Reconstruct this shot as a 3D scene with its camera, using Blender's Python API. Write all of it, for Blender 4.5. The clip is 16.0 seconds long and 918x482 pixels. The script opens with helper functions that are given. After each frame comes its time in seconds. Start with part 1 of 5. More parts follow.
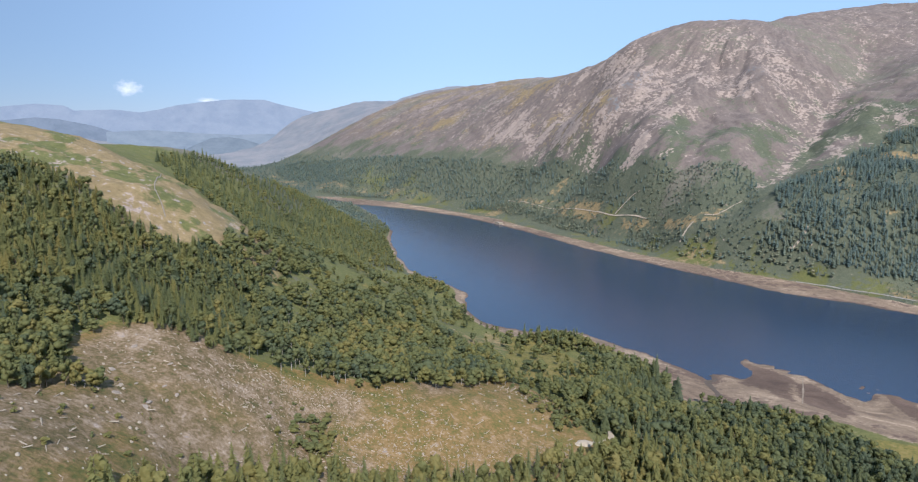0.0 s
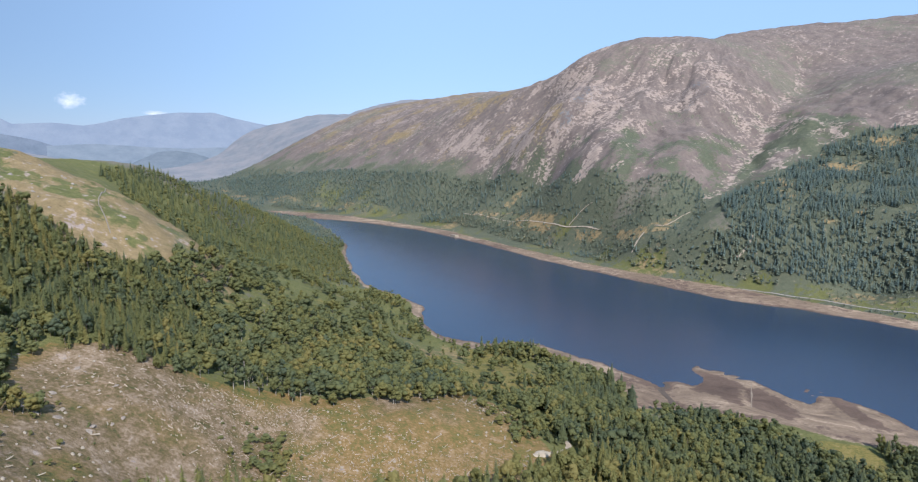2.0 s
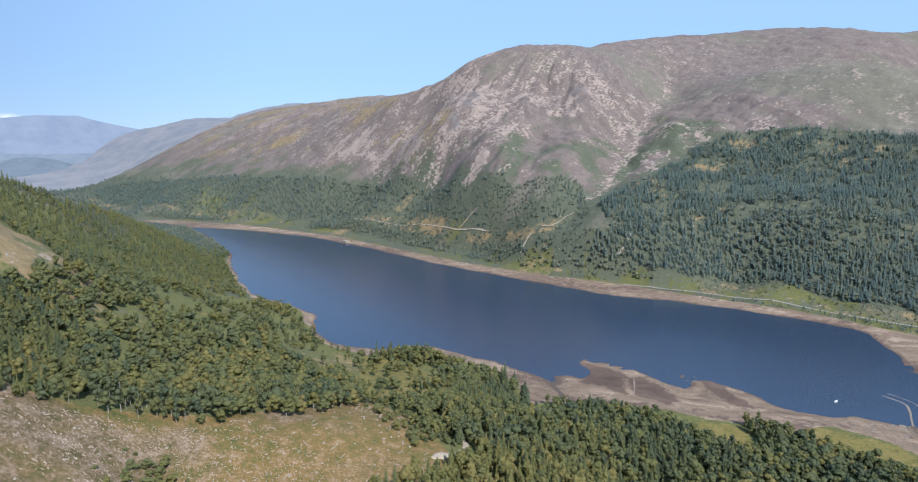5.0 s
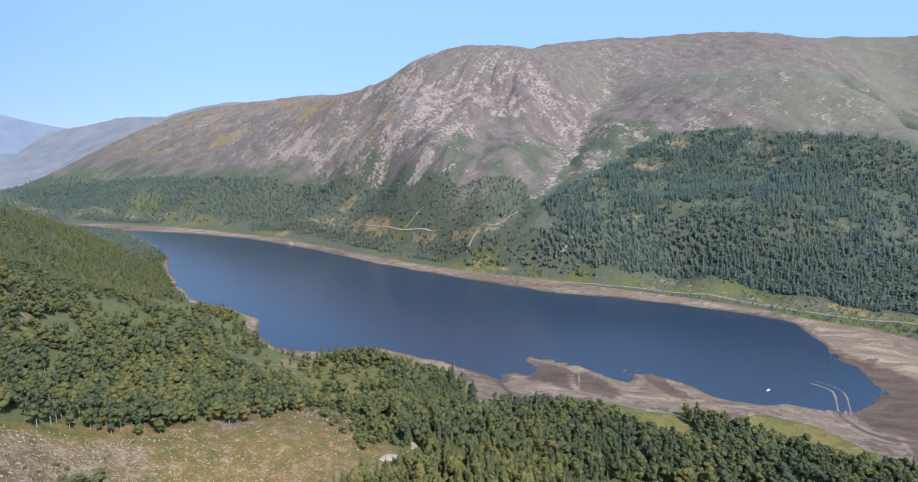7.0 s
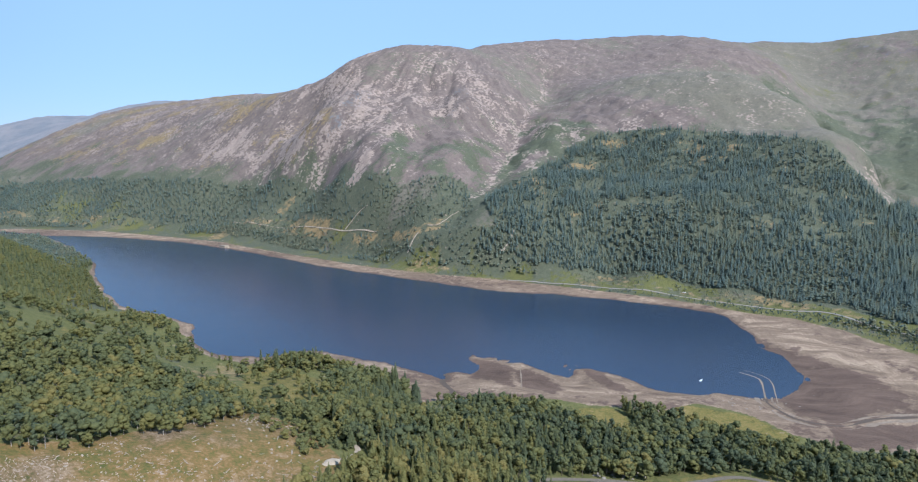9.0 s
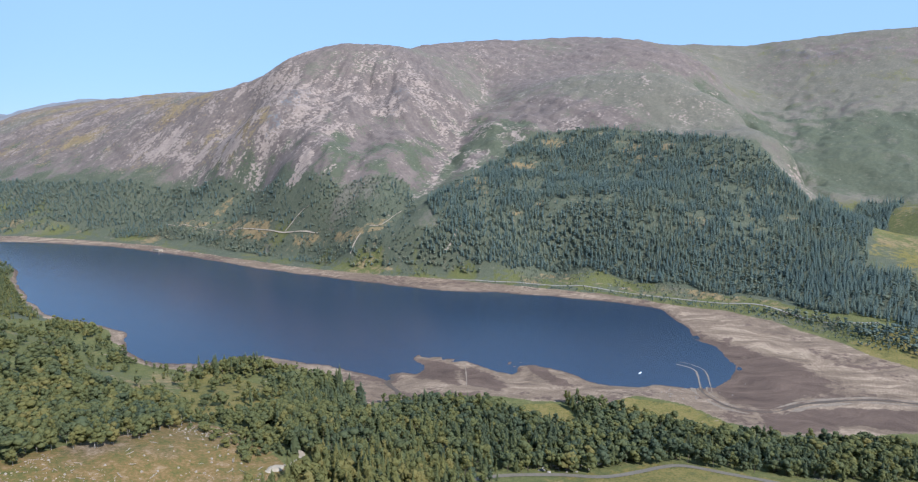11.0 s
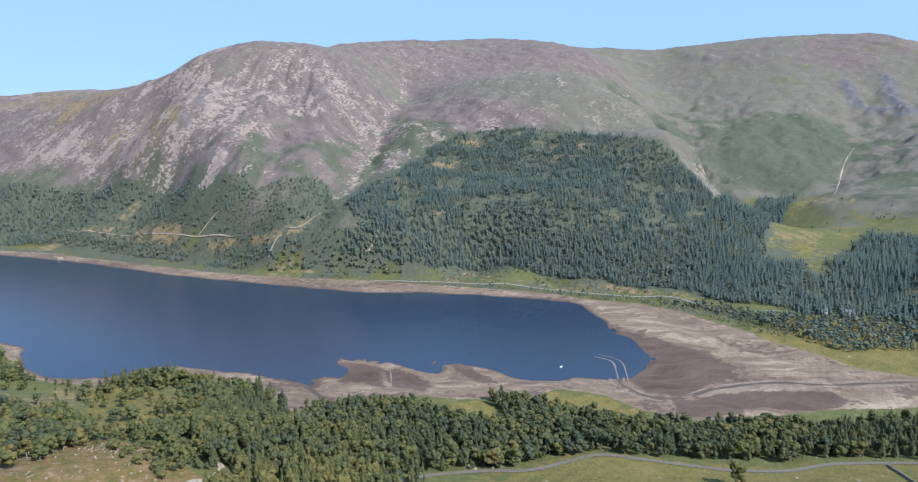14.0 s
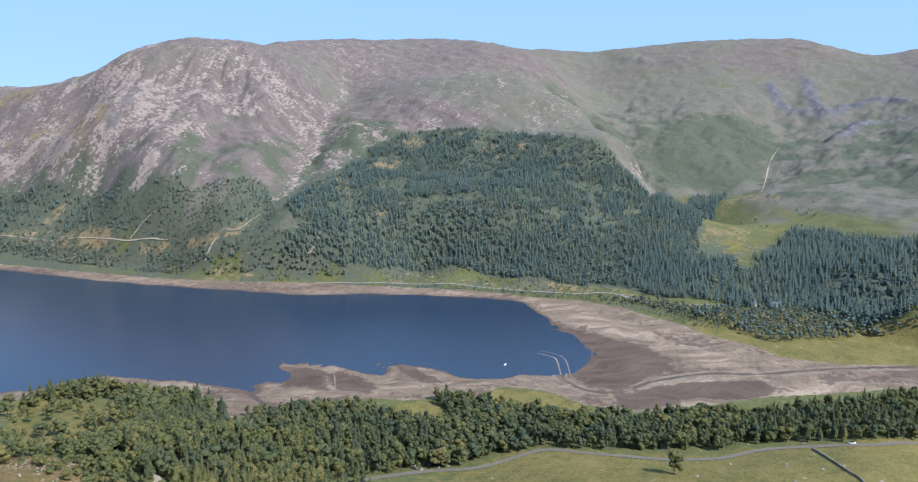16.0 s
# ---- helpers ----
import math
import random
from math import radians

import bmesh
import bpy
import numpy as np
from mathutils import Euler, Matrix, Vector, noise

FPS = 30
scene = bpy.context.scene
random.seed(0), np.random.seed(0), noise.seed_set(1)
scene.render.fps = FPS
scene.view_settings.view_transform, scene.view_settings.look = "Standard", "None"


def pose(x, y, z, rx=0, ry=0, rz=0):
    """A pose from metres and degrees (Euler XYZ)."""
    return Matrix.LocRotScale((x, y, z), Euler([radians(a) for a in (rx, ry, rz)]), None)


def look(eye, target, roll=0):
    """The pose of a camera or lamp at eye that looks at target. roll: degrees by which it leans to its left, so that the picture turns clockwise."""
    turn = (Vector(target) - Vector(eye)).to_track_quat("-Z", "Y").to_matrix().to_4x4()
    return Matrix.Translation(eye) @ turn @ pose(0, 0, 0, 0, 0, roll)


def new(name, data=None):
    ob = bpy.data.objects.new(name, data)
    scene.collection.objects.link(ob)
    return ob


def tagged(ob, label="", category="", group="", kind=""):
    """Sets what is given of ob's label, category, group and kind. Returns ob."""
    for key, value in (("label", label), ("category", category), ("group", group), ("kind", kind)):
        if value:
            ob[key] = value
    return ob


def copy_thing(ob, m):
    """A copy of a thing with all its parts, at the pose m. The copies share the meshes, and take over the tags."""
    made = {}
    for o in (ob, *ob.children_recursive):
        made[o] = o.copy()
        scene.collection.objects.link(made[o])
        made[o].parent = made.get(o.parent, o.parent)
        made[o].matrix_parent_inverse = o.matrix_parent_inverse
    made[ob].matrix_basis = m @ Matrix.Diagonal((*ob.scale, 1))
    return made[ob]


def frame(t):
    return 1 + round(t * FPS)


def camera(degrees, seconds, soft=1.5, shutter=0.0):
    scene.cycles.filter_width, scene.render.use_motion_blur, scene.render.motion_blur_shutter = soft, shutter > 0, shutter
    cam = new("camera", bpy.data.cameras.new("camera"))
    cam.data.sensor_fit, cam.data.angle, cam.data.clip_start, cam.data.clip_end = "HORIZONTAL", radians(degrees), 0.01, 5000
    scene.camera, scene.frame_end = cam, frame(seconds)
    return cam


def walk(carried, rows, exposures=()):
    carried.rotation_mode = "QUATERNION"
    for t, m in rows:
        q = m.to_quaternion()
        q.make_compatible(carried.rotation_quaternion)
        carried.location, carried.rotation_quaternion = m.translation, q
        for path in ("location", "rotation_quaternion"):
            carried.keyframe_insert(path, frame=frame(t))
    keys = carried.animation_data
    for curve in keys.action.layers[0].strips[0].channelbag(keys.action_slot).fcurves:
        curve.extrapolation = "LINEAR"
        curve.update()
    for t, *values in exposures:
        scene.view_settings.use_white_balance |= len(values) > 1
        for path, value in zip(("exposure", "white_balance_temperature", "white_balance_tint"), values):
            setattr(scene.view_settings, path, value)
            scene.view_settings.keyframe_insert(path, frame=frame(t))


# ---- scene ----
cam = camera(71.0, 16.0, soft=1.2)
PATH = [
    (0.0, pose(0, 0, 220, 79.62, -0.18, -0.00)),
    (0.5, pose(0, 0, 220, 79.94, -0.16, -0.93)),
    (1.0, pose(0, 0, 220, 80.22, -0.13, -1.95)),
    (1.5, pose(0, 0, 220, 80.51, -0.11, -3.03)),
    (2.0, pose(0, 0, 220, 80.78, -0.14, -3.99)),
    (2.5, pose(0, 0, 220, 81.01, -0.09, -4.90)),
    (3.0, pose(0, 0, 220, 81.16, -0.15, -5.92)),
    (3.5, pose(0, 0, 220, 81.23, -0.10, -7.74)),
    (4.0, pose(0, 0, 220, 81.20, -0.10, -9.88)),
    (4.5, pose(0, 0, 220, 81.17, -0.05, -12.01)),
    (7.0, pose(0, 0, 220, 81.15, -0.03, -18.59)),
    (7.5, pose(0, 0, 220, 81.15, 0.01, -20.10)),
    (8.0, pose(0, 0, 220, 81.15, 0.01, -21.46)),
    (8.5, pose(0, 0, 220, 81.14, 0.02, -22.87)),
    (9.0, pose(0, 0, 220, 81.15, 0.00, -23.89)),
    (11.5, pose(0, 0, 220, 81.10, 0.10, -30.41)),
    (12.0, pose(0, 0, 220, 81.10, 0.12, -31.72)),
    (12.5, pose(0, 0, 220, 81.11, 0.11, -32.79)),
    (13.0, pose(0, 0, 220, 81.10, 0.14, -33.71)),
    (13.5, pose(0, 0, 220, 81.10, 0.12, -34.75)),
    (14.0, pose(0, 0, 220, 81.11, 0.12, -36.02)),
    (14.5, pose(0, 0, 220, 81.11, 0.10, -37.46)),
    (15.0, pose(0, 0, 220, 81.09, 0.07, -38.81)),
    (15.5, pose(0, 0, 220, 81.09, 0.06, -40.04)),
    (16.0, pose(0, 0, 220, 81.10, 0.10, -41.13)),
]
walk(cam, PATH, ((0.0, 0.64, 6170, 14), (9.0, 0.64, 5810, 12), (16.0, 0.69, 5790, 12)))

# ---- daylight ----
SUN_AZIMUTH, SUN_HEIGHT = 167.0, 45.0
world = bpy.data.worlds.new("sky")
scene.world = world
world.use_nodes = True
wn = world.node_tree.nodes
sky = wn.new("ShaderNodeTexSky")
sky.sky_type = "NISHITA"
sky.sun_disc = False
sky.sun_elevation, sky.sun_rotation = radians(SUN_HEIGHT), radians(SUN_AZIMUTH)
sky.altitude, sky.air_density, sky.dust_density, sky.ozone_density = 1200, 1.0, 0.0, 2.5
wn["Background"].inputs["Strength"].default_value = 0.12
haze = wn.new("ShaderNodeMix")
haze.data_type = "RGBA"
haze.inputs["Factor"].default_value = 0.88
where = wn.new("ShaderNodeSeparateXYZ")
world.node_tree.links.new(wn.new("ShaderNodeTexCoord").outputs["Generated"], where.inputs[0])
west = wn.new("ShaderNodeMapRange")
west.interpolation_type = "SMOOTHSTEP"
west.inputs["From Min"].default_value, west.inputs["From Max"].default_value = -0.85, 0.05
world.node_tree.links.new(where.outputs["X"], west.inputs["Value"])
air = wn.new("ShaderNodeMix")
air.data_type = "RGBA"
air.inputs["A"].default_value, air.inputs["B"].default_value = (1.05, 1.65, 2.65, 1), (2.25, 3.55, 5.25, 1)
world.node_tree.links.new(west.outputs["Result"], air.inputs["Factor"])
world.node_tree.links.new(air.outputs["Result"], haze.inputs["B"])
world.node_tree.links.new(sky.outputs[0], haze.inputs["A"])
world.node_tree.links.new(haze.outputs["Result"], wn["Background"].inputs["Color"])

sun = new("sun", bpy.data.lights.new("sun", "SUN"))
sun.data.energy, sun.data.angle, sun.data.color = 4.1, radians(0.6), (1.0, 0.95, 0.88)
a, e = radians(SUN_AZIMUTH), radians(SUN_HEIGHT)
sun.matrix_world = look((math.sin(a) * math.cos(e) * 900, math.cos(a) * math.cos(e) * 900, math.sin(e) * 900), (0, 0, 0))


# ---- materials ----
def material(name, rough=0.85):
    m = bpy.data.materials.new(name)
    m.use_nodes = True
    b = m.node_tree.nodes["Principled BSDF"]
    b.inputs["Roughness"].default_value = rough
    b.inputs["Specular IOR Level"].default_value = 0.25
    return m, m.node_tree, b


def node(tree, kind, **values):
    n = tree.nodes.new(kind)
    for key, value in values.items():
        n.inputs[key].default_value = value
    return n


def noise_node(tree, vector, scale, detail=6.0, rough=0.6):
    n = node(tree, "ShaderNodeTexNoise", Scale=scale, Detail=detail, Roughness=rough)
    tree.links.new(vector, n.inputs["Vector"])
    return n.outputs["Fac"]


def ramp(tree, fac, stops):
    n = tree.nodes.new("ShaderNodeValToRGB")
    els = n.color_ramp.elements
    while len(els) < len(stops):
        els.new(0.5)
    for el, (place, colour) in zip(els, stops):
        el.position, el.color = place, (*colour, 1)
    tree.links.new(fac, n.inputs["Fac"])
    return n.outputs["Color"]


def mix(tree, fac, a, b):
    n = tree.nodes.new("ShaderNodeMix")
    n.data_type = "RGBA"
    for socket, value in ((n.inputs["Factor"], fac), (n.inputs["A"], a), (n.inputs["B"], b)):
        if isinstance(value, (int, float)):
            socket.default_value = value
        elif isinstance(value, tuple):
            socket.default_value = (*value, 1)
        else:
            tree.links.new(value, socket)
    return n.outputs["Result"]


def maths(tree, op, a, b, clamp=False):
    n = tree.nodes.new("ShaderNodeMath")
    n.operation, n.use_clamp = op, clamp
    for socket, value in zip(n.inputs, (a, b)):
        if isinstance(value, (int, float)):
            socket.default_value = value
        else:
            tree.links.new(value, socket)
    return n.outputs[0]


def attribute(tree, name):
    n = tree.nodes.new("ShaderNodeAttribute")
    n.attribute_name = name
    return n.outputs["Fac"]


def place_of(tree):
    return tree.nodes.new("ShaderNodeNewGeometry").outputs["Position"]


def ragged(tree, fac, grain, sharp=5.0, sway=1.1):
    """A cover's share, with its edge broken up by the grain."""
    v = maths(tree, "ADD", fac, maths(tree, "MULTIPLY", maths(tree, "SUBTRACT", grain, 0.5), sway))
    return maths(tree, "ADD", maths(tree, "MULTIPLY", maths(tree, "SUBTRACT", v, 0.5), sharp), 0.5, True)


def relief(tree, b, heights, strength, distance):
    n = node(tree, "ShaderNodeBump", Strength=strength, Distance=distance)
    tree.links.new(heights, n.inputs["Height"])
    tree.links.new(n.outputs[0], b.inputs["Normal"])


def ground_material():
    m, t, b = material("hillside", 0.95)
    p = place_of(t)
    broad, mid, fine, tuft = noise_node(t, p, 0.006), noise_node(t, p, 0.03), noise_node(t, p, 0.13), noise_node(t, p, 0.6, 8)
    fall = t.nodes.new("ShaderNodeCombineXYZ")
    t.links.new(attribute(t, "fall_u"), fall.inputs[0])
    t.links.new(attribute(t, "fall_v"), fall.inputs[1])
    run = noise_node(t, fall.outputs[0], 0.05, 8, 0.65)
    strand = t.nodes.new("ShaderNodeCombineXYZ")
    t.links.new(maths(t, "ADD", attribute(t, "shore"), maths(t, "MULTIPLY", mid, 14.0)), strand.inputs[0])
    lines = noise_node(t, strand.outputs[0], 0.35, 4, 0.7)
    turned = t.nodes.new("ShaderNodeVectorRotate")
    turned.rotation_type = "Z_AXIS"
    turned.inputs["Angle"].default_value = radians(33)
    wander = t.nodes.new("ShaderNodeVectorMath")
    wander.operation = "MULTIPLY_ADD"
    drift = node(t, "ShaderNodeTexNoise", Scale=0.012, Detail=3.0)
    t.links.new(p, drift.inputs["Vector"])
    t.links.new(drift.outputs["Color"], wander.inputs[0])
    wander.inputs[1].default_value = (110, 110, 0)
    t.links.new(p, wander.inputs[2])
    t.links.new(wander.outputs[0], turned.inputs["Vector"])
    drawn = t.nodes.new("ShaderNodeMapping")
    drawn.inputs["Scale"].default_value = (0.3, 1.0, 1.0)
    t.links.new(turned.outputs[0], drawn.inputs["Vector"])
    flow = noise_node(t, drawn.outputs[0], 0.055, 9, 0.68)
    # grass and heather are cooled a little, painting in haze over the fells
    grass = ramp(t, mix(t, 0.4, mix(t, 0.6, run, fine), tuft), [(0.3, (0.08, 0.08, 0.062)), (0.5, (0.142, 0.13, 0.1)), (0.7, (0.208, 0.188, 0.15))])
    heather = ramp(t, mix(t, 0.6, fine, run), [(0.32, (0.092, 0.073, 0.067)), (0.68, (0.206, 0.166, 0.144))])
    col = mix(t, ragged(t, attribute(t, "heather"), mix(t, 0.5, mid, fine), 5, 2.2), grass, heather)
    green = ramp(t, mix(t, 0.5, fine, tuft), [(0.3, (0.06, 0.069, 0.024)), (0.5, (0.108, 0.112, 0.038)), (0.7, (0.165, 0.148, 0.06))])
    col = mix(t, ragged(t, attribute(t, "green"), fine, 4), col, green)
    fern = ramp(t, mix(t, 0.5, fine, tuft), [(0.3, (0.052, 0.063, 0.043)), (0.5, (0.082, 0.092, 0.06)), (0.7, (0.13, 0.127, 0.084))])
    col = mix(t, ragged(t, attribute(t, "fern"), mix(t, 0.6, run, fine), 5, 2.8), col, fern)
    straw = ramp(t, mix(t, 0.5, fine, tuft), [(0.3, (0.12, 0.092, 0.046)), (0.7, (0.3, 0.218, 0.112))])
    col = mix(t, ragged(t, attribute(t, "straw"), mix(t, 0.6, mid, fine), 4, 2.2), col, straw)
    meadow = ramp(t, mix(t, 0.5, mix(t, 0.5, mid, fine), tuft), [(0.36, (0.06, 0.066, 0.02)), (0.48, (0.138, 0.122, 0.034)), (0.54, (0.18, 0.144, 0.046)), (0.66, (0.235, 0.172, 0.068))])
    col = mix(t, ragged(t, attribute(t, "meadow"), fine, 5), col, meadow)
    felled = ramp(t, mix(t, 0.4, mix(t, 0.7, mid, fine), tuft), [(0.37, (0.058, 0.072, 0.02)), (0.45, (0.12, 0.1, 0.03)), (0.52, (0.175, 0.112, 0.042)), (0.6, (0.25, 0.17, 0.09))])
    grey = ramp(t, mix(t, 0.4, mix(t, 0.7, mid, fine), tuft), [(0.37, (0.058, 0.062, 0.022)), (0.45, (0.115, 0.085, 0.038)), (0.52, (0.18, 0.128, 0.078)), (0.61, (0.29, 0.222, 0.158))])
    felled = mix(t, ragged(t, attribute(t, "slash"), mid, 3), felled, grey)
    col = mix(t, ragged(t, attribute(t, "felled"), fine, 5), col, felled)
    stone = ramp(t, mix(t, 0.5, fine, tuft), [(0.3, (0.18, 0.14, 0.118)), (0.55, (0.29, 0.232, 0.195)), (0.75, (0.39, 0.322, 0.274))])
    col = mix(t, ragged(t, attribute(t, "scree"), mix(t, 0.72, run, fine), 5, 3.2), col, stone)
    crags = ramp(t, mix(t, 0.5, fine, run), [(0.35, (0.06, 0.062, 0.07)), (0.65, (0.17, 0.163, 0.165))])
    col = mix(t, ragged(t, attribute(t, "rock"), mix(t, 0.65, mid, fine), 7, 2.6), col, crags)
    sand = ramp(t, mix(t, 0.15, mix(t, 0.2, flow, lines), tuft), [(0.38, (0.11, 0.078, 0.056)), (0.5, (0.21, 0.153, 0.107)), (0.6, (0.38, 0.29, 0.205))])
    silt = ramp(t, mix(t, 0.15, mix(t, 0.15, flow, lines), tuft), [(0.36, (0.06, 0.04, 0.031)), (0.64, (0.155, 0.107, 0.08))])
    sand = mix(t, ragged(t, attribute(t, "silt"), mix(t, 0.65, fine, flow), 5, 3.2), sand, silt)
    col = mix(t, ragged(t, attribute(t, "bare"), tuft, 8), col, sand)
    t.links.new(col, b.inputs["Base Color"])
    relief(t, b, mix(t, 0.5, fine, tuft), 0.7, 2.0)
    return m


def leaf_material(name, stops, thin=0.35):
    m, t, b = material(name, 0.75)
    p = place_of(t)
    tone = maths(t, "ADD", attribute(t, "tone"), maths(t, "MULTIPLY", maths(t, "SUBTRACT", noise_node(t, p, 1.3, 6, 0.75), 0.5), 0.65))
    col = ramp(t, tone, stops)
    t.links.new(col, b.inputs["Base Color"])
    through_leaf = node(t, "ShaderNodeBsdfTranslucent")
    t.links.new(col, through_leaf.inputs["Color"])
    blend = node(t, "ShaderNodeMixShader", Fac=thin)
    t.links.new(b.outputs[0], blend.inputs[1])
    t.links.new(through_leaf.outputs[0], blend.inputs[2])
    t.links.new(blend.outputs[0], t.nodes["Material Output"].inputs["Surface"])
    return m


def plain_material(name, stops, scale, rough=0.9, bump=0.3, size=0.1):
    m, t, b = material(name, rough)
    p = place_of(t)
    n = mix(t, 0.5, noise_node(t, p, scale), noise_node(t, p, scale * 7))
    t.links.new(ramp(t, n, stops), b.inputs["Base Color"])
    relief(t, b, n, bump, size)
    return m


def water_material():
    m, t, b = material("lake_water", 0.12)
    b.inputs["Base Color"].default_value = (0.021, 0.037, 0.068, 1)
    b.inputs["IOR"].default_value = 1.333
    b.inputs["Specular IOR Level"].default_value = 0.5
    p = place_of(t)
    stretch = node(t, "ShaderNodeMapping")
    stretch.inputs["Scale"].default_value = (1.0, 0.6, 1.0)
    t.links.new(p, stretch.inputs["Vector"])
    n = mix(t, 0.4, noise_node(t, stretch.outputs[0], 0.5, 5), noise_node(t, p, 0.03, 3))
    relief(t, b, n, 0.5, 0.6)
    return m


GROUND, WATER = ground_material(), water_material()
LEAF = leaf_material("foliage", [(0.0, (0.1, 0.128, 0.078)), (0.25, (0.13, 0.153, 0.076)), (0.5, (0.168, 0.18, 0.072)), (0.75, (0.21, 0.204, 0.072)), (1.0, (0.262, 0.226, 0.08))], 0.5)
# bluer, paler leaves for the far woods: distance haze mixed into the colour
FAR_LEAF = leaf_material("hazed_foliage", [(0.0, (0.085, 0.125, 0.118)), (0.25, (0.099, 0.139, 0.123)), (0.5, (0.124, 0.155, 0.118)), (0.75, (0.156, 0.172, 0.114)), (1.0, (0.19, 0.18, 0.11))], 0.2)
BARK = plain_material("bark", [(0.3, (0.06, 0.045, 0.035)), (0.7, (0.17, 0.14, 0.11))], 2.0)
PALE_BARK = plain_material("pale_bark", [(0.3, (0.2, 0.18, 0.15)), (0.7, (0.42, 0.38, 0.33))], 2.0)
DEAD_WOOD = plain_material("bleached_wood", [(0.3, (0.17, 0.14, 0.105)), (0.7, (0.38, 0.33, 0.265))], 1.5)
STONE = plain_material("fell_stone", [(0.3, (0.14, 0.125, 0.11)), (0.7, (0.34, 0.305, 0.265))], 0.8)
ROAD_GREY = plain_material("worn_road", [(0.3, (0.2, 0.185, 0.16)), (0.7, (0.29, 0.265, 0.23))], 0.3)
TARMAC = plain_material("lane_tarmac", [(0.3, (0.11, 0.095, 0.075)), (0.7, (0.19, 0.165, 0.13))], 0.6)
GRAVEL = plain_material("pale_gravel", [(0.3, (0.25, 0.205, 0.155)), (0.7, (0.44, 0.37, 0.29))], 0.5)
PALE_GRAVEL = plain_material("washed_gravel", [(0.3, (0.24, 0.2, 0.15)), (0.7, (0.4, 0.34, 0.26))], 0.7)



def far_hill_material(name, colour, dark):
    """Backdrop hills with the distance haze painted in as a glow of their own."""
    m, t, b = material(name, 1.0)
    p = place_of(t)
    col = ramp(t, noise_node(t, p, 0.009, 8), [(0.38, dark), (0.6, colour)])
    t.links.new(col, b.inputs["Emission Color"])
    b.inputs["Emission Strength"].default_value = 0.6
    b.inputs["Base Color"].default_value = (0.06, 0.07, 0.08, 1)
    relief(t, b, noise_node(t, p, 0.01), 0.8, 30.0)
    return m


def part(name, bm, mat, parent=None, label=""):
    """One bmesh as one mesh object, under a thing or a part."""
    mesh = bpy.data.meshes.new(name)
    bm.to_mesh(mesh)
    bm.free()
    mesh.materials.append(mat)
    ob = new(name, mesh)
    ob.parent = parent
    return tagged(ob, label)


def mesh_of(name, verts, tris, mats, slots=None, attrs=(), smooth=False):
    """A mesh from arrays of vertices and triangles, with point attributes."""
    mesh = bpy.data.meshes.new(name)
    verts, tris = np.asarray(verts, np.float32), np.asarray(tris, np.int32)
    mesh.vertices.add(len(verts))
    mesh.vertices.foreach_set("co", verts.ravel())
    mesh.loops.add(tris.size)
    mesh.loops.foreach_set("vertex_index", tris.ravel())
    mesh.polygons.add(len(tris))
    mesh.polygons.foreach_set("loop_start", np.arange(0, tris.size, 3, dtype=np.int32))
    mesh.polygons.foreach_set("use_smooth", np.full(len(tris), smooth))
    for mat in mats:
        mesh.materials.append(mat)
    if slots is not None:
        mesh.polygons.foreach_set("material_index", np.asarray(slots, np.int32))
    for key, values in attrs:
        layer = mesh.attributes.new(key, "FLOAT", "POINT")
        layer.data.foreach_set("value", np.asarray(values, np.float32).ravel())
    mesh.update(calc_edges=True)
    return mesh



# ---- relief ----
# Relief of the valley, fitted to the camera's view at chosen distances: crests, gills, slopes and flats as lines of
# (east, north, height above the lake).
CREST_EAST = [
    (268, 2435, 366), (356, 2120, 373), (404, 1928, 386), (463, 1874, 425), (532, 1855, 459), (658, 1867, 494), (748, 1887, 507),
    (870, 1966, 516), (1037, 2109, 547), (1301, 2251, 602), (1555, 2268, 622), (1810, 2201, 641), (2066, 2105, 635), (2318, 1983, 621),
    (2440, 1879, 609), (2534, 1820, 629), (2742, 1650, 655), (3003, 1368, 667), (3076, 1195, 644), (3082, 1031, 588), (3114, 930, 567),
    (3198, 813, 583),
]
CREST_BEHIND = [
    (-342, 4888, 150), (585, 4159, 250), (682, 4852, 100), (923, 2537, 440), (1642, 4511, 200), (1650, 2858, 500), (2450, 4244, 200),
    (2687, 2687, 480), (3465, 3465, 200), (3551, 2050, 480), (4244, 2450, 300), (4136, 729, 400), (3586, -314, 400), (2364, -417, 330),
    (1410, -513, 150), (1295, -113, 60), (2291, 200, 330),
]
CREST_NORTH = [
    (374, 1965, 378), (286, 2080, 359), (171, 2244, 328), (35, 2450, 306), (-209, 2792, 269), (-383, 2975, 230), (-650, 3235, 155),
    (-868, 3391, 61),
]
CREST_FAR = [
    (423, 3071, 427), (228, 3392, 396), (-45, 3600, 412), (-283, 3789, 362), (-468, 3922, 325), (-585, 4008, 345), (-823, 4119, 294),
    (-1071, 4216, 232), (-1194, 4235, 134),
]
NORTH_FLATS = [
    (-605, 2426, 12), (-882, 3076, 25), (-1300, 3571, 40), (-1286, 4208, 40), (-1830, 4111, 60), (-1500, 2598, 90), (-484, 2095, 8),
]
SLOPE_NORTH = [
    (-354, 2121, 49), (-148, 1944, 63), (27, 1800, 84), (176, 1671, 94), (289, 1472, 103), (-535, 2646, 77), (-305, 2532, 152),
    (-69, 2249, 180), (118, 1997, 203), (264, 1780, 221), (345, 1797, 268),
]
